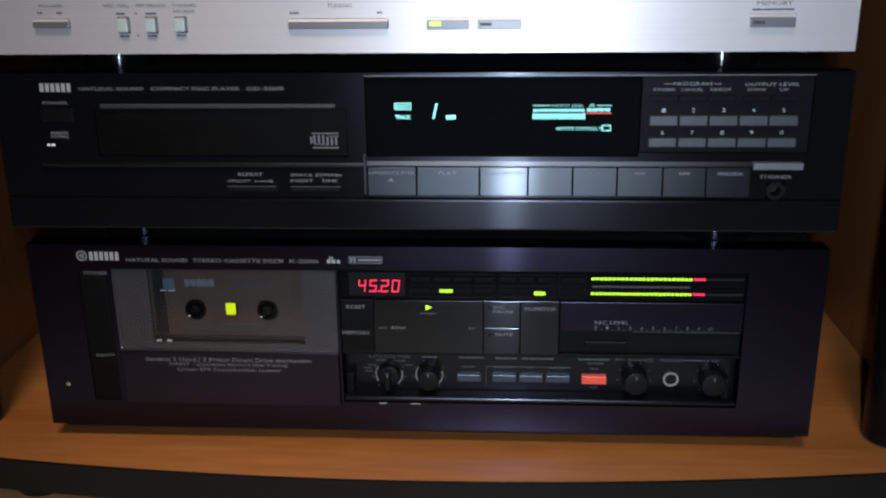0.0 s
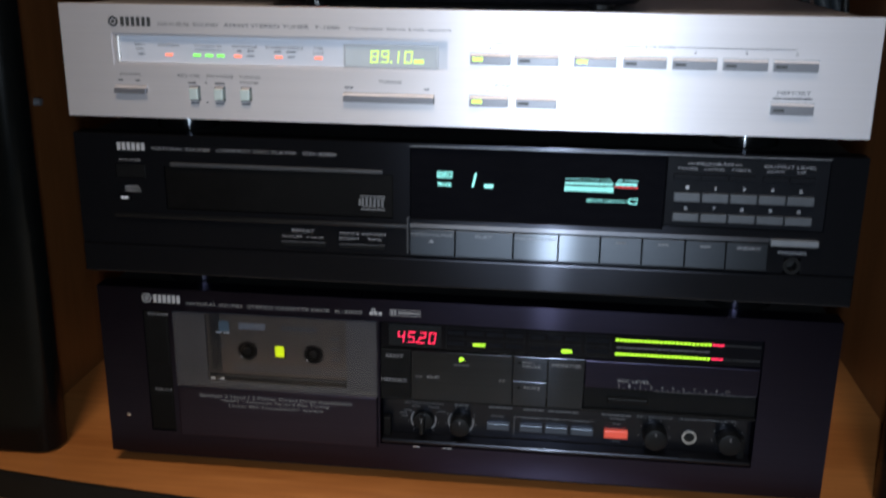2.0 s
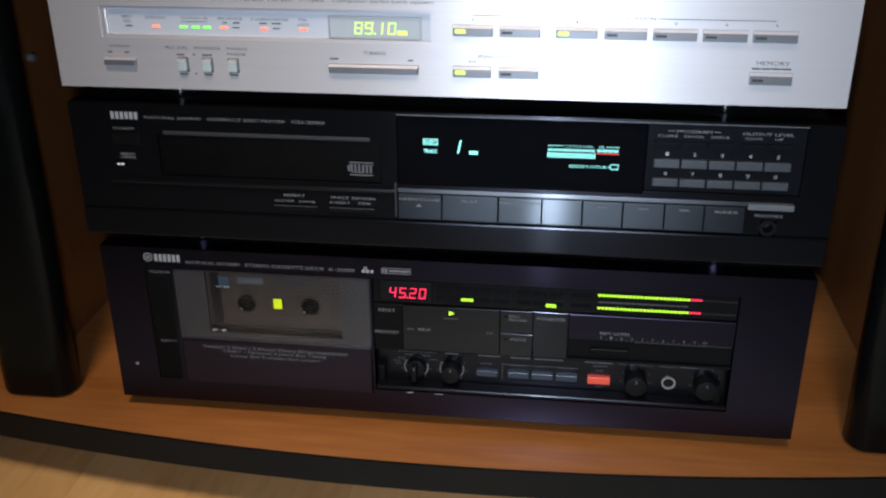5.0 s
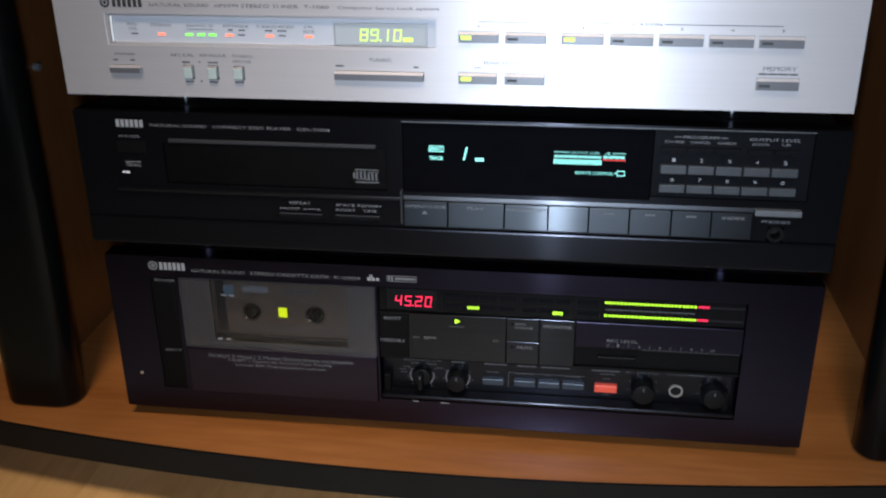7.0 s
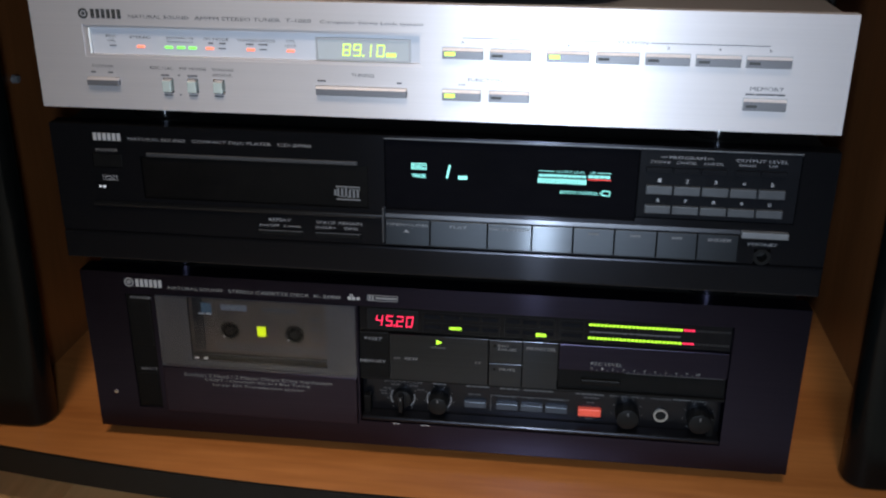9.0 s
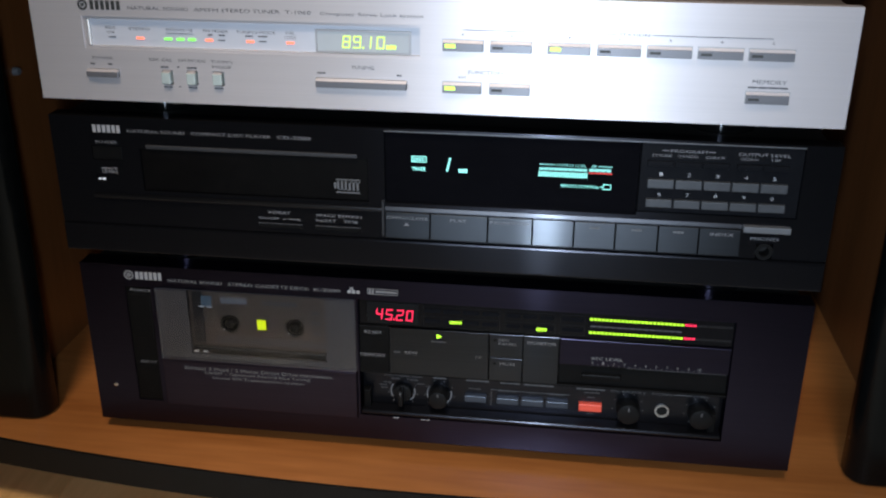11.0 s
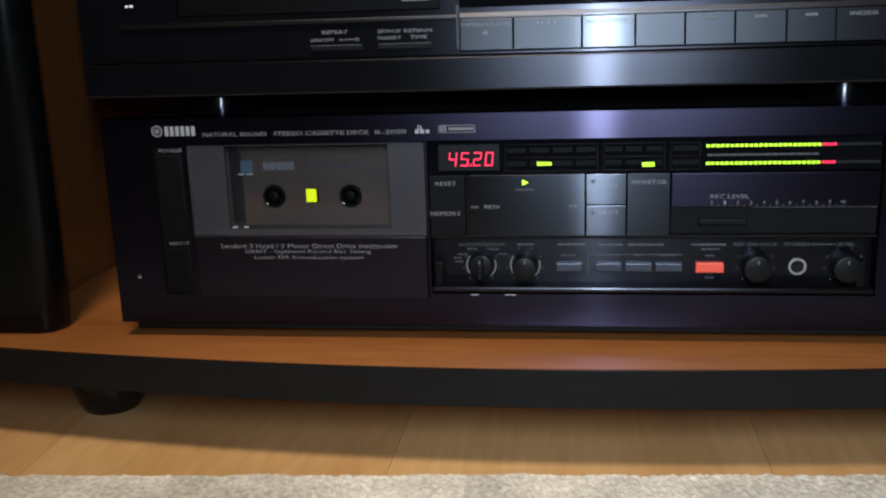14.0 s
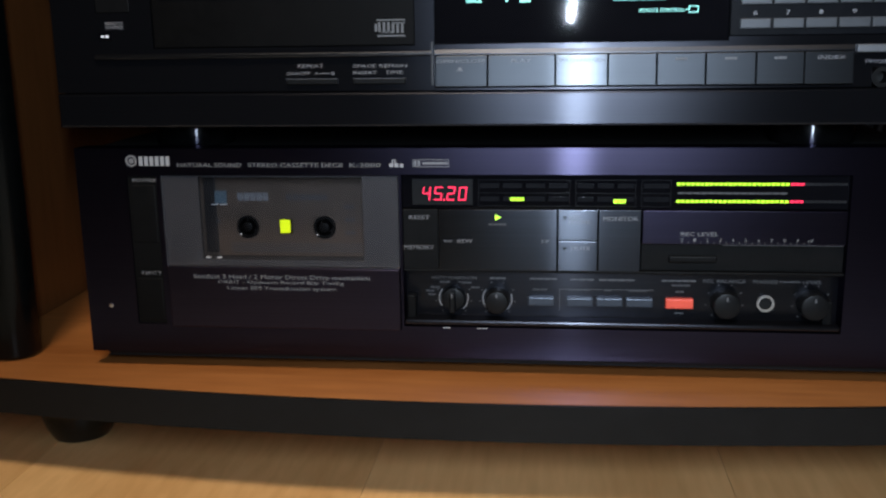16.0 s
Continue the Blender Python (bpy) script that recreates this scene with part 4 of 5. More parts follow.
    part("record_panel", block(0.0764, sx1 - 0.0002, yk + 0.0002, yk + 0.008, 0.1714, 0.1886, 0.0005), PURPLE_BRUSHED, d, "violet-black record level panel")
    part("slider_panel", block(0.0764, sx1 - 0.0002, yk + 0.0030, yk + 0.009, 0.1570, 0.1708, 0.0004), BLACK_SATIN, d, "black slider panel")
    part("slider", block(0.0900, 0.1140, yk + 0.0005, yk + 0.005, 0.1618, 0.1652, 0.0008), BLACK_SATIN, d, "black level slider")
    # faint line paints the sheen along the slot's edge
    bars([(0.1165, 0.1745, 0.1709, 0.1712)], yk + 0.0010, FAINT_PRINT, d, "slot_edge")
    for x in (0.0368,):
        for z in (0.1848, 0.1688):
            smooth(part("key_lamp", drum(x + 0.001, z, 0.0010, yk - 0.0002, yk + 0.001, 12), BLACK_SATIN, d))
    bm = bmesh.new()
    tri = [bm.verts.new(q) for q in ((0.0024, yk - 0.0005, 0.1832), (0.0024, yk - 0.0005, 0.1862), (0.0056, yk - 0.0005, 0.1847))]
    back = [bm.verts.new((v.co.x, yk, v.co.z)) for v in tri]
    bm.faces.new(tri[::-1])
    for k in range(3):
        bm.faces.new((tri[k], tri[(k + 1) % 3], back[(k + 1) % 3], back[k]))
    bmesh.ops.recalc_face_normals(bm, faces=bm.faces[:])
    part("play_lamp", bm, GREEN_GLOW, d, "lit green play arrow")
    for s, x0, x1, z0, z1, y, m in (("RESET", -0.0420, -0.0312, 0.1834, 0.1854, yk + 0.0006, DIM_PRINT), ("MEMORY", -0.0450, -0.0292, 0.1676, 0.1698, yk + 0.0006, DIM_PRINT), ("REW", -0.0170, -0.0092, 0.1713, 0.1732, yk, DIM_PRINT),
                                    ("MONITOR", 0.0570, 0.0742, 0.1832, 0.1854, yk + 0.0004, DIM_PRINT), ("MUTE", 0.0410, 0.0505, 0.1680, 0.1698, yk, DIM_PRINT), ("FF", 0.0262, 0.0300, 0.1713, 0.1732, yk, MID_PRINT), ("REC", 0.0398, 0.0462, 0.1843, 0.1859, yk, DIM_PRINT), ("PAUSE", 0.0398, 0.0505, 0.1818, 0.1834, yk, DIM_PRINT), ("REC LEVEL", 0.0955, 0.1140, 0.1758, 0.1778, yk + 0.0002, DIM_PRINT)):
        word(s, x0, x1, z0, z1, y, m, d)
    scribble(-0.0010, 0.0085, 0.1806, 0.1816, yk, FAINT_PRINT, d, 4)
    scribble(-0.0240, -0.0195, 0.1716, 0.1728, yk, FAINT_PRINT, d, 2)
    ticks = []
    for k in range(21):
        x = 0.0962 + k * 0.00312
        ticks.append((x - 0.0002, x + 0.0002, 0.1718, 0.1728 if k % 2 else 0.1724))
        if k % 2 == 0:
            wide = 0.0006 if k < 20 else 0.0011
            word(str(k // 2), x - wide, x + wide, 0.1729, 0.1746, yk + 0.0002, DIM_PRINT, d)
    bars(ticks, yk + 0.0002, FAINT_PRINT, d, "level_scale")
    # recessed lower panel behind the dropped flap
    yr = Y + 0.0105
    sub = part("lower_panel", block(sx0, sx1, yr, yr + 0.0030, 0.1262, 0.1566, 0), BLACK_BRUSHED, d, "recessed dark control panel")
    part("recess_top", block(sx0, sx1, Y + 0.0020, yr, 0.1556, 0.1569, 0.0003), BLACK_SATIN, d)
    for x in (-0.0202, 0.0030, 0.1200, 0.1632):
        big = 0.0068 if x > 0.1 else 0.0060
        knob = smooth(part("knob", drum(x, 0.1392, big, yr - (0.0040 if x < -0.01 else 0.0095), yr, 36, big * 1.06, 0.0008), KNOB_BLACK, d, "small charcoal turning knob"))
        if x < -0.01:
            part("grip", block(x - 0.0014, x + 0.0014, yr - 0.0105, yr - 0.0038, 0.1392 - 0.0056, 0.1392 + 0.0056, 0.0006), KNOB_BLACK, knob, "upright finger grip")
        tip = yr - (0.0108 if x < -0.01 else 0.0098)
        part("pointer", block(x - 0.0004, x + 0.0004, tip, tip + 0.0007, 0.1420, 0.1440, 0), MID_PRINT, knob)
        dots = [(x + 0.0094 * math.sin(q) - 0.0003, x + 0.0094 * math.sin(q) + 0.0003, 0.1392 + 0.0094 * math.cos(q) - 0.0003, 0.1392 + 0.0094 * math.cos(q) + 0.0003) for q in [radians(-140 + 40 * k) for k in range(8)]]
        bars(dots, yr, MID_PRINT, d, "knob_scale")
    for x in (-0.0202, 0.0030):
        for q0, q1 in ((140, 215), (-50, 20)):
            bm = bmesh.new()
            n = 14
            rows = [[bm.verts.new((x + r * math.cos(radians(q0 + (q1 - q0) * k / n)), y, 0.1392 + r * math.sin(radians(q0 + (q1 - q0) * k / n)))) for k in range(n + 1)] for r, y in ((0.0073, yr), (0.0073, yr - 0.0006), (0.0080, yr - 0.0006), (0.0080, yr))]
            for a, b in zip(rows, rows[1:]):
                for k in range(n):
                    bm.faces.new((a[k], a[k + 1], b[k + 1], b[k]))
            bmesh.ops.recalc_face_normals(bm, faces=bm.faces[:])
            part("knob_arc", bm, DIM_PRINT, d, "thin pale arc beside the knob")
    for x in (0.0192, 0.0392, 0.0545, 0.0698):
        part("switch_key", block(x, x + 0.0136, yr - 0.0032, yr + 0.001, 0.1364, 0.1408, 0.0005), BLUE_KEY, d, "small blue-grey switch key")
    part("switch_key", block(0.0900, 0.1040, yr - 0.0036, yr + 0.001, 0.1360, 0.1411, 0.0005), ORANGE_KEY, d, "orange-red switch key")
    part("phones_socket", ring(0.1405, 0.1388, 0.0043, 0.0034, yr - 0.0016, yr + 0.001, 36), SOCKET_STEEL, d, "bright ring of the phones socket")
    part("socket_hole", drum(0.1405, 0.1388, 0.0034, yr - 0.0004, yr + 0.0005, 20), BLACK_MATT, d)
    for s, x0, x1 in (("AUTO FUNCTION", -0.0320, -0.0080), ("REC BALANCE", 0.1090, 0.1300), ("PHONES", 0.1340, 0.1460), ("LEVEL", 0.1585, 0.1680)):
        word(s, x0, x1, 0.1494, 0.1511, yr, MID_PRINT, d)
    bars([(0.1470, 0.1575, 0.1501, 0.1504)], yr, DIM_PRINT, d, "printed_line")
    for x0, x1, z, n in ((-0.0010, 0.0080, 0.1498, 3), (0.0200, 0.0350, 0.1498, 4), (0.0410, 0.0540, 0.1496, 3), (0.0560, 0.0750, 0.1496, 4), (0.0880, 0.1060, 0.1496, 5), (0.0930, 0.1030, 0.1472, 3), (0.0950, 0.1000, 0.1438, 2), (0.0950, 0.1000, 0.1322, 2),
                         (0.0400, 0.0520, 0.1440, 3), (0.0590, 0.0630, 0.1440, 2), (0.0715, 0.0815, 0.1440, 3), (0.0215, 0.0300, 0.1440, 2), (-0.0325, -0.0270, 0.1445, 2), (-0.0350, -0.0300, 0.1425, 2), (-0.0340, -0.0295, 0.1405, 2), (-0.0275, -0.0215, 0.1474, 2), (-0.0160, -0.0100, 0.1472, 2), (-0.0110, -0.0060, 0.1446, 2)):
        scribble(x0, x1, z, z + 0.0010, yr, MID_PRINT if z > 0.149 else FAINT_PRINT, d, n)
    for line in ((0.0355, 0.0358, 0.1335, 0.1450), (0.0358, 0.0840, 0.1447, 0.1450)):
        bars([line], yr, MID_PRINT, d, "printed_line")
    # the flap that covers this panel, folded down
    flap = part("flap", block(sx0 + 0.0004, sx1 - 0.0004, Y - 0.0004, Y + 0.0098, 0.1272, 0.1300, 0.0010), BLACK_BRUSHED, d, "folded-down flap")
    for x in (-0.0420, 0.1700):
        part("flap_arm", block(x - 0.0022, x + 0.0022, Y + 0.0040, Y + 0.0100, 0.1290, 0.1420, 0.0006), BLACK_SATIN, d, "black flap arm")
    scribble(-0.0250, -0.0200, 0.1255, 0.1261, Y, PALE_PRINT, d, 1)
    scribble(-0.0070, -0.0010, 0.1255, 0.1261, Y, PALE_PRINT, d, 2)
    # print
    part("maker_ring", ring(-0.1880, 0.2138, 0.0031, 0.0021, Y - 0.0003, Y, 24), DIM_PRINT, d)
    part("maker_ring", drum(-0.1880, 0.2138, 0.0014, Y - 0.0003, Y, 12), DIM_PRINT, d)
    mark(-0.1842, -0.1668, 0.2112, 0.2162, Y, PALE_PRINT, d)
    for s, x0, x1 in (("NATURAL SOUND", -0.1632, -0.1288), ("STEREO CASSETTE DECK", -0.1252, -0.0748), ("K-2000", -0.0718, -0.0558)):
        word(s, x0, x1, 0.2106, 0.2127, Y, DIM_PRINT, d)
    bars([(-0.0512, -0.0492, 0.2106, 0.2125), (-0.0498, -0.0492, 0.2125, 0.2146), (-0.0486, -0.0480, 0.2106, 0.2146), (-0.0480, -0.0466, 0.2106, 0.2125), (-0.0458, -0.0440, 0.2106, 0.2124)], Y, PALE_PRINT, d, "noise_system_mark")
    bars([(-0.0392, -0.0208, 0.2142, 0.2145), (-0.0392, -0.0208, 0.2107, 0.2110), (-0.0392, -0.0389, 0.2107, 0.2145), (-0.0211, -0.0208, 0.2107, 0.2145), (-0.0384, -0.0372, 0.2113, 0.2139), (-0.0366, -0.0354, 0.2113, 0.2139), (-0.0342, -0.0216, 0.2120, 0.2132)], Y, DIM_PRINT, d, "noise_system_mark")


def build_cassette():
    c = thing("cassette_tape", (-0.1130, 0.025, 0.1500), "smoky brown compact cassette loaded behind the deck's window", "cassette tape")
    x0, x1, z0, z1 = -0.1635, -0.0625, 0.1400, 0.2025
    y0, y1 = 0.0165, 0.0275
    cx, hz = -0.1112, 0.1757
    part("shell", plate(x0, x1, z0, z1, y0, y1, [(cx - 0.0258, cx - 0.0164, hz - 0.0047, hz + 0.0047), (cx + 0.0164, cx + 0.0258, hz - 0.0047, hz + 0.0047), (cx - 0.0036, cx + 0.0036, hz - 0.0038, hz + 0.0040)], 0.0004), SHELL_BROWN, c, "smoky brown shell")
    part("label_sticker", plate(x0 + 0.004, x1 - 0.004, 0.1600, 0.2000, y0 - 0.0003, y0 - 0.0001, [(cx - 0.0275, cx + 0.0275, hz - 0.0062, hz + 0.0062)], 0), SHELL_BROWN, c, "brown paper label")
    for s in (-1, 1):
        x = cx + s * 0.0211
        smooth(part("hub", ring(x, hz, 0.0062, 0.0046, y0 - 0.0006, y0 + 0.008, 32), BLACK_SATIN, c, "dark hub ring"))
        smooth(part("spindle", drum(x - 0.0002, hz - 0.0001, 0.0030, y0 - 0.0015, y0 + 0.008, 18, None, 0.0009), BLACK_SATIN, c, "black drive spindle"))
        # small pale block paints the glint on the hub
        part("hub_glint", block(x - 0.0046, x - 0.0034, y0 - 0.0012, y0 + 0.003, hz - 0.0046, hz - 0.0036, 0.0004), NICKEL_GLINT, c, "glint on the hub, made as a pale block")
    part("tape_window", block(cx - 0.0036, cx + 0.0018, y0 + 0.0005, y0 + 0.002, hz - 0.0034, hz + 0.0036, 0.0002), YELLOW_LIT, c, "window lit yellow-green from behind")
    yl = y0 - 0.0003
    bars([(-0.1490, -0.1424, 0.1888, 0.1958)], yl - 0.0024, LABEL_BLUE, c, "blue_label_square")
    scribble(-0.1372, -0.1195, 0.1900, 0.1945, yl, DIM_PRINT, c, 5)
    scribble(-0.1105, -0.0870, 0.1905, 0.1935, yl, FAINT_PRINT, c, 6)
    for z in (0.1660, 0.1640, 0.1622):
        bars([(-0.1420, -0.0700, z, z + 0.0006)], yl, FAINT_PRINT, c, "printed_line")
    for x, z in ((-0.0760, 0.1860), (-0.0758, 0.1790), (-0.0756, 0.1720), (-0.1500, 0.1780)):
        scribble(x - 0.003, x + 0.003, z, z + 0.0018, yl, FAINT_PRINT, c, 2)
    # dark strip stands for the shade in the gap at the left
    part("left_gap", block(-0.1555, -0.1490, 0.0146, 0.0158, 0.1620, 0.2050, 0.0003), SHELL_DARK, c)


# ---- the set-top box ----
def build_box():
    b = thing("set_top_box", (-0.005, 0.07, 0.3858), "glossy black set-top box with red standby light, on the tuner", "set-top box")
    turn = Matrix.Translation((-0.005, 0.07, 0)) @ Matrix.Rotation(radians(2.5), 4, "Z") @ Matrix.Translation((0.005, -0.07, 0))
    x0, x1, y0, y1, z0, z1 = -0.117, 0.100, 0.000, 0.140, 0.3895, 0.4325
    bm = bmesh.new()
    levels = ((z0, 0.008), (z0 + 0.004, 0.003), (z0 + 0.010, 0.0008), (z0 + 0.018, 0.0), (z0 + 0.027, 0.0004), (z0 + 0.034, 0.003), (z0 + 0.0385, 0.008), (z0 + 0.0415, 0.015), (z0 + 0.0440, 0.024), (z1 - 0.0008, 0.036), (z1, 0.050))
    loops = []
    for z, inset in levels:
        z = z0 + (z - z0) * 0.925 if z < z1 - 0.001 else z
        z = z if z < 0.421 else 0.421 + (z - 0.421) * 0.52
        loop = []
        hx, hy, cx, cy = (x1 - x0) / 2 - inset * 0.8, (y1 - y0) / 2 - inset, (x0 + x1) / 2, (y0 + y1) / 2
        for k in range(72):
            q = 2 * math.pi * k / 72
            c, s = math.cos(q), math.sin(q)
            loop.append(bm.verts.new((cx + hx * math.copysign(abs(c) ** 0.28, c), cy + hy * math.copysign(abs(s) ** 0.32, s), z)))
        loops.append(loop)
    for a, c in zip(loops, loops[1:]):
        for k in range(72):
            bm.faces.new((a[k], a[(k + 1) % 72], c[(k + 1) % 72], c[k]))
    bm.faces.new(loops[0][::-1])
    bm.faces.new(loops[-1])
    bmesh.ops.transform(bm, matrix=turn, verts=bm.verts[:])
    shell = smooth(part("shell", bm, PIANO_BLACK, b, "rounded glossy black shell"), 60)

    def on_front(bm):
        bmesh.ops.transform(bm, matrix=turn, verts=bm.verts[:])
        return bm
    # red block is wider than the lamp, to paint the glow round it
    part("standby_lamp", on_front(block(-0.0904, -0.0784, y0 - 0.0012, y0 + 0.003, 0.4040, 0.4154, 0.0030)), STANDBY_RED, b, "square red standby lamp, enlarged to paint its glow")
    part("lamp_core", on_front(block(-0.0886, -0.0802, y0 - 0.0018, y0 - 0.0008, 0.4056, 0.4139, 0.0006)), STANDBY_CORE, b)
    bm = bmesh.new()
    for k in range(6):
        x = -0.0728 + k * 0.0045
        add_box(bm, x, x + 0.0034, y0 - 0.0006, y0 + 0.002, 0.4046, 0.4082 + (0.0030 if k in (0, 2) else 0.0018 if k == 1 else 0))
    part("maker_mark", on_front(bm), PALE_PRINT, b, "pale plain mark")
    part("silver_line", on_front(block(0.0235, 0.0790, y0 - 0.0010, y0 + 0.002, 0.4070, 0.4090, 0.0004)), CHROME, b, "thin silver line")
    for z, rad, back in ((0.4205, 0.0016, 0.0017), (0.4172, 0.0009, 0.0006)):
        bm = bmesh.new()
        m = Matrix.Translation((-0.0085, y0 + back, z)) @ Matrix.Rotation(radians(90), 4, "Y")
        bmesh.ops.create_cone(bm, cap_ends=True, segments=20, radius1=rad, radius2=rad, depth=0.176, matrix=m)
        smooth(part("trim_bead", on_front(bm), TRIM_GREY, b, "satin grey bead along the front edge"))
    for x, y in ((-0.085, 0.03), (0.075, 0.03), (-0.085, 0.115), (0.075, 0.115)):
        part("foot", post(x, y, 0.007, 0.3858, 0.3898, 16, 0.0005), RUBBER, b)
    part("top_groove", on_front(block(-0.080, -0.012, 0.0300, 0.0306, 0.4250, 0.4266, 0)), GREY_BAR, b, "thin bright seam on the top")
    bm = bmesh.new()
    arc = [bm.verts.new((0.0512 + 0.0105 * math.cos(q), y0 - 0.0004, 0.4094 + 0.0050 * math.sin(q))) for q in [math.pi * k / 20 for k in range(21)]]
    bm.faces.new(arc)
    ext = bmesh.ops.extrude_face_region(bm, geom=bm.faces[:])
    bmesh.ops.translate(bm, vec=(0, 0.003, 0), verts=[v for v in ext["geom"] if isinstance(v, bmesh.types.BMVert)])
    bmesh.ops.recalc_face_normals(bm, faces=bm.faces[:])
    part("sensor_dome", on_front(bm), SENSOR_GREY, b, "dim half-round sensor window")
    part("status_lamp", on_front(drum(0.0490, 0.4018, 0.0009, y0 - 0.0008, y0 + 0.002, 12)), STATUS_GLINT_WHITE, b, "tiny white status lamp")
    bm = bmesh.new()
    for k in range(3):
        add_box(bm, 0.0548 + k * 0.0022, 0.0563 + k * 0.0022, y0 - 0.0006, y0 + 0.002, 0.4152, 0.4160)
    part("print_bar", on_front(bm), PALE_PRINT, b)
    for x0_, x1_ in ((0.0440, 0.0600), (0.0620, 0.0760)):
        part("print_bar", on_front(block(x0_, x1_, 0.0150, 0.0164, 0.4236, 0.4249, 0)), DIM_PRINT, b)


build_tuner()
build_player()
build_deck()
build_cassette()
build_box()


# ---- cables ----
def cable(name, points, r, material, label, group=""):
    me = tube(points, r)
    me.materials.append(material)
    return tagged(new(name, me), label, "cable", group)


lead = cable("power_cable", [(-0.150, 0.102, 0.4025), (-0.168, 0.106, 0.402), (-0.182, 0.135, 0.396), (-0.19, 0.20, 0.391), (-0.20, 0.325, 0.388), (-0.20, 0.335, 0.33)], 0.0045, CABLE_BLACK, "thick black power cable with a moulded plug in the set-top box")
ORIGIN[lead] = Vector((0, 0, 0))
part("plug", block(-0.164, -0.140, 0.088, 0.112, 0.3925, 0.4115, 0.0070, 4), BLACK_SATIN, lead, "moulded black plug")
part("plug_neck", block(-0.141, -0.1120, 0.094, 0.106, 0.3975, 0.4075, 0.0040, 3), BLACK_SATIN, lead)
for pts, r in (([(0.006, 0.128, 0.418), (0.003, 0.14, 0.426), (-0.010, 0.18, 0.434), (-0.031, 0.20, 0.440), (-0.062, 0.30, 0.462), (-0.090, 0.338, 0.500), (-0.095, 0.338, 0.527)], 0.0036),
               ([(0.010, 0.128, 0.418), (0.016, 0.14, 0.426), (0.025, 0.18, 0.431), (0.037, 0.20, 0.438), (0.058, 0.30, 0.470), (0.070, 0.338, 0.527)], 0.0022),
               ([(0.014, 0.130, 0.418), (0.020, 0.14, 0.426), (0.030, 0.185, 0.430), (0.045, 0.21, 0.438), (0.072, 0.30, 0.468), (0.085, 0.338, 0.527)], 0.0020),
               ([(0.052, 0.128, 0.418), (0.056, 0.14, 0.426), (0.060, 0.18, 0.431), (0.066, 0.20, 0.438), (0.076, 0.30, 0.466), (0.080, 0.338, 0.527)], 0.0022)):
    cable("signal_cable", pts, r, CABLE_BLACK, "thin black cable rising behind the set-top box", "cables behind the set-top box")
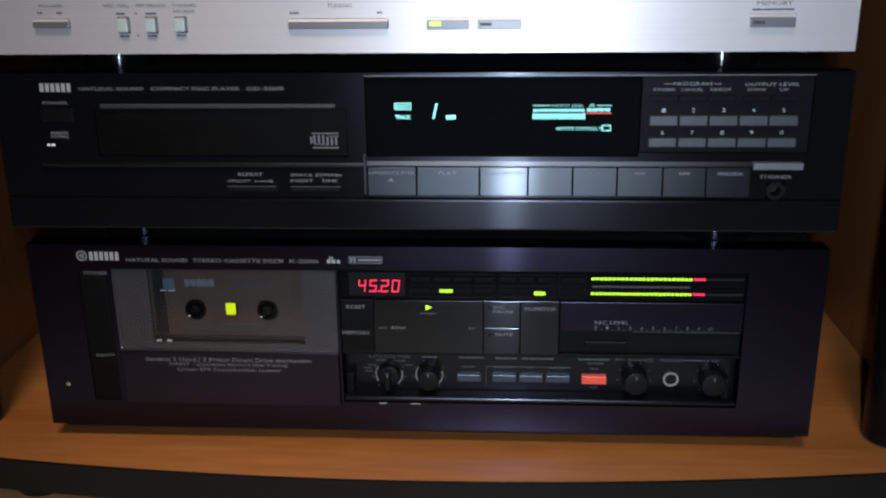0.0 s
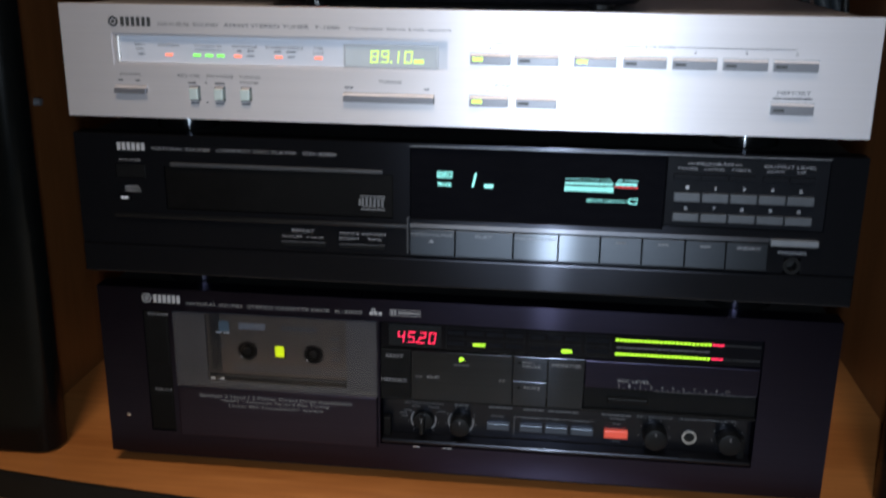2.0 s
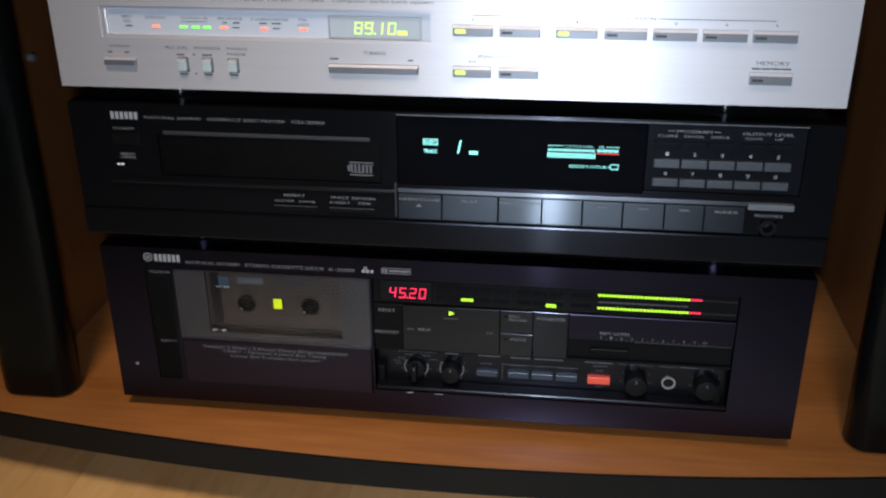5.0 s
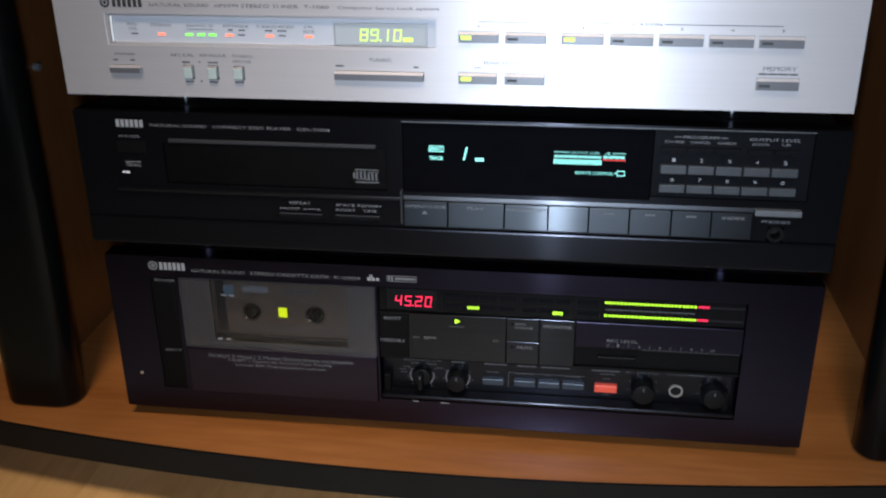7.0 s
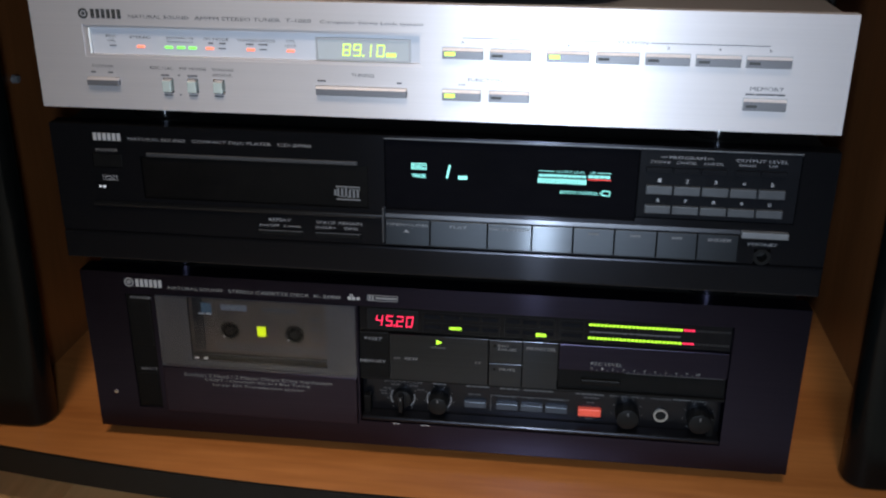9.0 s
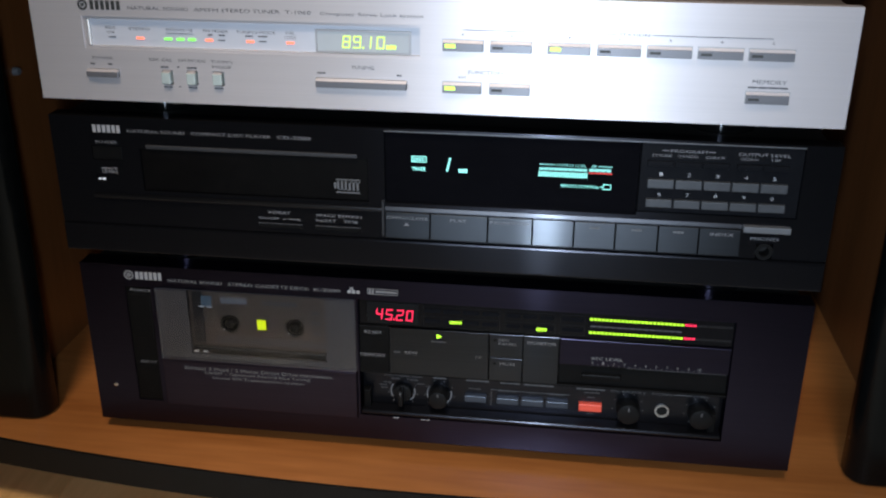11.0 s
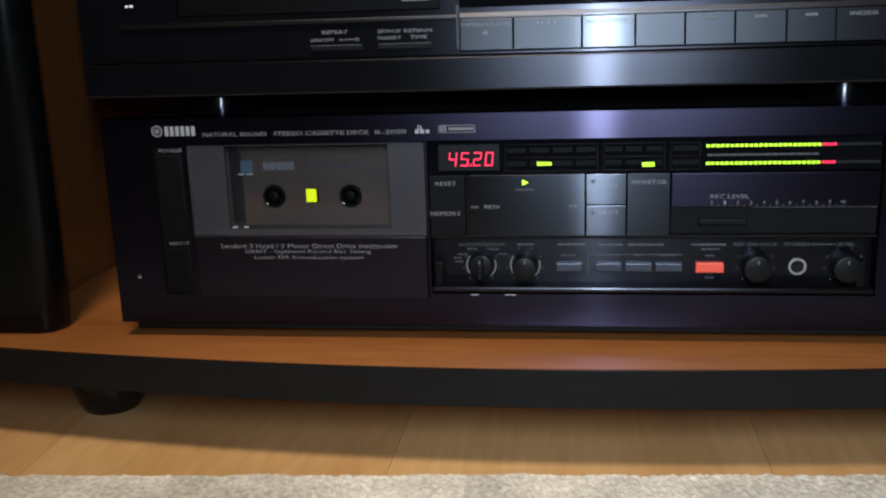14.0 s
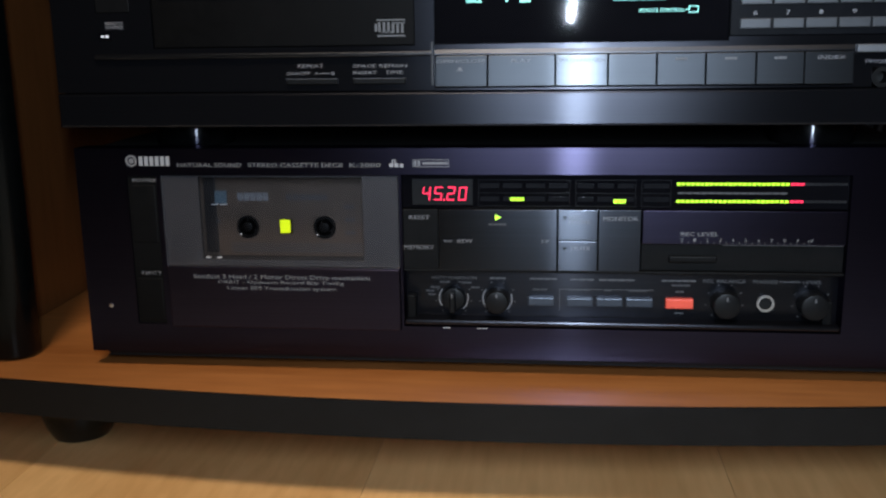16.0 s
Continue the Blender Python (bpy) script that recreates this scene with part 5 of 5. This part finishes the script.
for pts, r, m, s in (([(0.215, 0.290, 0.527), (0.226, 0.29, 0.47), (0.236, 0.29, 0.431), (0.248, 0.29, 0.400), (0.264, 0.28, 0.352), (0.264, 0.28, 0.20), (0.25, 0.30, 0.11)], 0.0062, CABLE_BLUE, "blue-grey cable hanging at the rack's side"),
                     ([(0.240, 0.300, 0.527), (0.246, 0.295, 0.47), (0.252, 0.29, 0.43), (0.262, 0.285, 0.39), (0.272, 0.275, 0.345), (0.27, 0.28, 0.20), (0.255, 0.30, 0.11)], 0.0042, CABLE_BLUE, "blue-grey cable hanging at the rack's side"),
                     ([(0.222, 0.30, 0.527), (0.230, 0.30, 0.45), (0.236, 0.30, 0.41), (0.250, 0.29, 0.35), (0.25, 0.30, 0.20), (0.24, 0.31, 0.105)], 0.0040, CABLE_BLACK, "black cable hanging at the rack's side"),
                     ([(0.255, 0.27, 0.527), (0.258, 0.27, 0.45), (0.266, 0.265, 0.39), (0.272, 0.26, 0.30), (0.268, 0.27, 0.11)], 0.0030, CABLE_BLACK, "thin black cable hanging at the rack's side"),
                     ([(0.232, 0.30, 0.440), (0.234, 0.30, 0.418), (0.226, 0.30, 0.405), (0.217, 0.31, 0.388), (0.201, 0.32, 0.379)], 0.0020, CABLE_BLACK, "loose black cable end"),
                     ([(-0.288, 0.31, 0.527), (-0.287, 0.31, 0.43), (-0.287, 0.31, 0.392), (-0.284, 0.31, 0.353), (-0.275, 0.31, 0.25), (-0.27, 0.31, 0.105)], 0.0048, CABLE_BLUE, "blue-grey cable hanging at the rack's side"),
                     ([(-0.278, 0.31, 0.527), (-0.276, 0.31, 0.43), (-0.272, 0.315, 0.39), (-0.266, 0.32, 0.34), (-0.25, 0.32, 0.105)], 0.0034, CABLE_BLACK, "black cable hanging at the rack's side"),
                     ([(-0.268, 0.32, 0.527), (-0.270, 0.32, 0.43), (-0.262, 0.32, 0.38), (-0.255, 0.325, 0.33), (-0.24, 0.325, 0.105)], 0.0026, CABLE_BLUE, "thin blue-grey cable hanging at the rack's side"),
                     ([(-0.120, 0.338, 0.527), (-0.110, 0.335, 0.44), (-0.098, 0.330, 0.412), (-0.095, 0.330, 0.30), (-0.09, 0.32, 0.105)], 0.0024, CABLE_BLACK, "black cable running down the back panel")):
    cable("hanging_cable", pts, r, m, s, "cables hanging in the rack")


# ---- rug and floor boards ----
def build_rug():
    bm = bmesh.new()
    nx, rows = 700, 90
    depth = 1.6
    grid = []
    for j in range(rows + 1):
        f = j / rows
        back = depth * f ** 2.6
        line = []
        for i in range(nx + 1):
            u = 2 * i / nx - 1
            x = 0.36 * u + 0.74 * u ** 5
            edge = -0.0445 + 0.068 * x + 0.0025 * noise.noise((x * 38, 1.7, 0)) + 0.0012 * noise.noise((x * 150, 4.1, 0))
            y = edge - back
            z = FLOOR + 0.0042 + 0.0005 * noise.noise((x * 130, y * 130, 0.4)) + 0.0009 * noise.noise((x * 620, y * 620, 2.2))
            z = FLOOR + 0.0005 if j == 0 else z
            line.append(bm.verts.new((x, y, z)))
        grid.append(line)
    for a, b in zip(grid, grid[1:]):
        for i in range(nx):
            bm.faces.new((a[i], a[i + 1], b[i + 1], b[i]))
    bmesh.ops.recalc_face_normals(bm, faces=bm.faces[:])
    me = bpy.data.meshes.new("rug")
    bm.to_mesh(me)
    bm.free()
    me.materials.append(RUG)
    tagged(new("rug", me), "cream short-pile rug on the beech floor", "rug")


build_rug()


def lay_floor():
    w, length = 0.193, 1.28
    bm = block(-w / 2 + 0.0001, w / 2 - 0.0001, -length / 2 + 0.0001, length / 2 - 0.0001, -0.012, 0.0, 0.0002, 1)
    me = bpy.data.meshes.new("plank")
    bm.to_mesh(me)
    bm.free()
    me.materials.append(FLOOR_WOOD)
    for i in range(-11, 12):
        shift = (i * 0.43) % 1.28
        for j in range(-3, 2):
            y = j * length + shift - 0.3
            lo, hi = max(y - length / 2, -3.199), min(y + length / 2, 0.619)
            if abs(i * w) > 2.05 or hi - lo < 0.05:
                continue
            ob = new("plank", me)
            ob.location = (i * w + 0.03, (lo + hi) / 2, FLOOR)
            ob.scale.y = (hi - lo) / length
            ob.parent = floor


lay_floor()
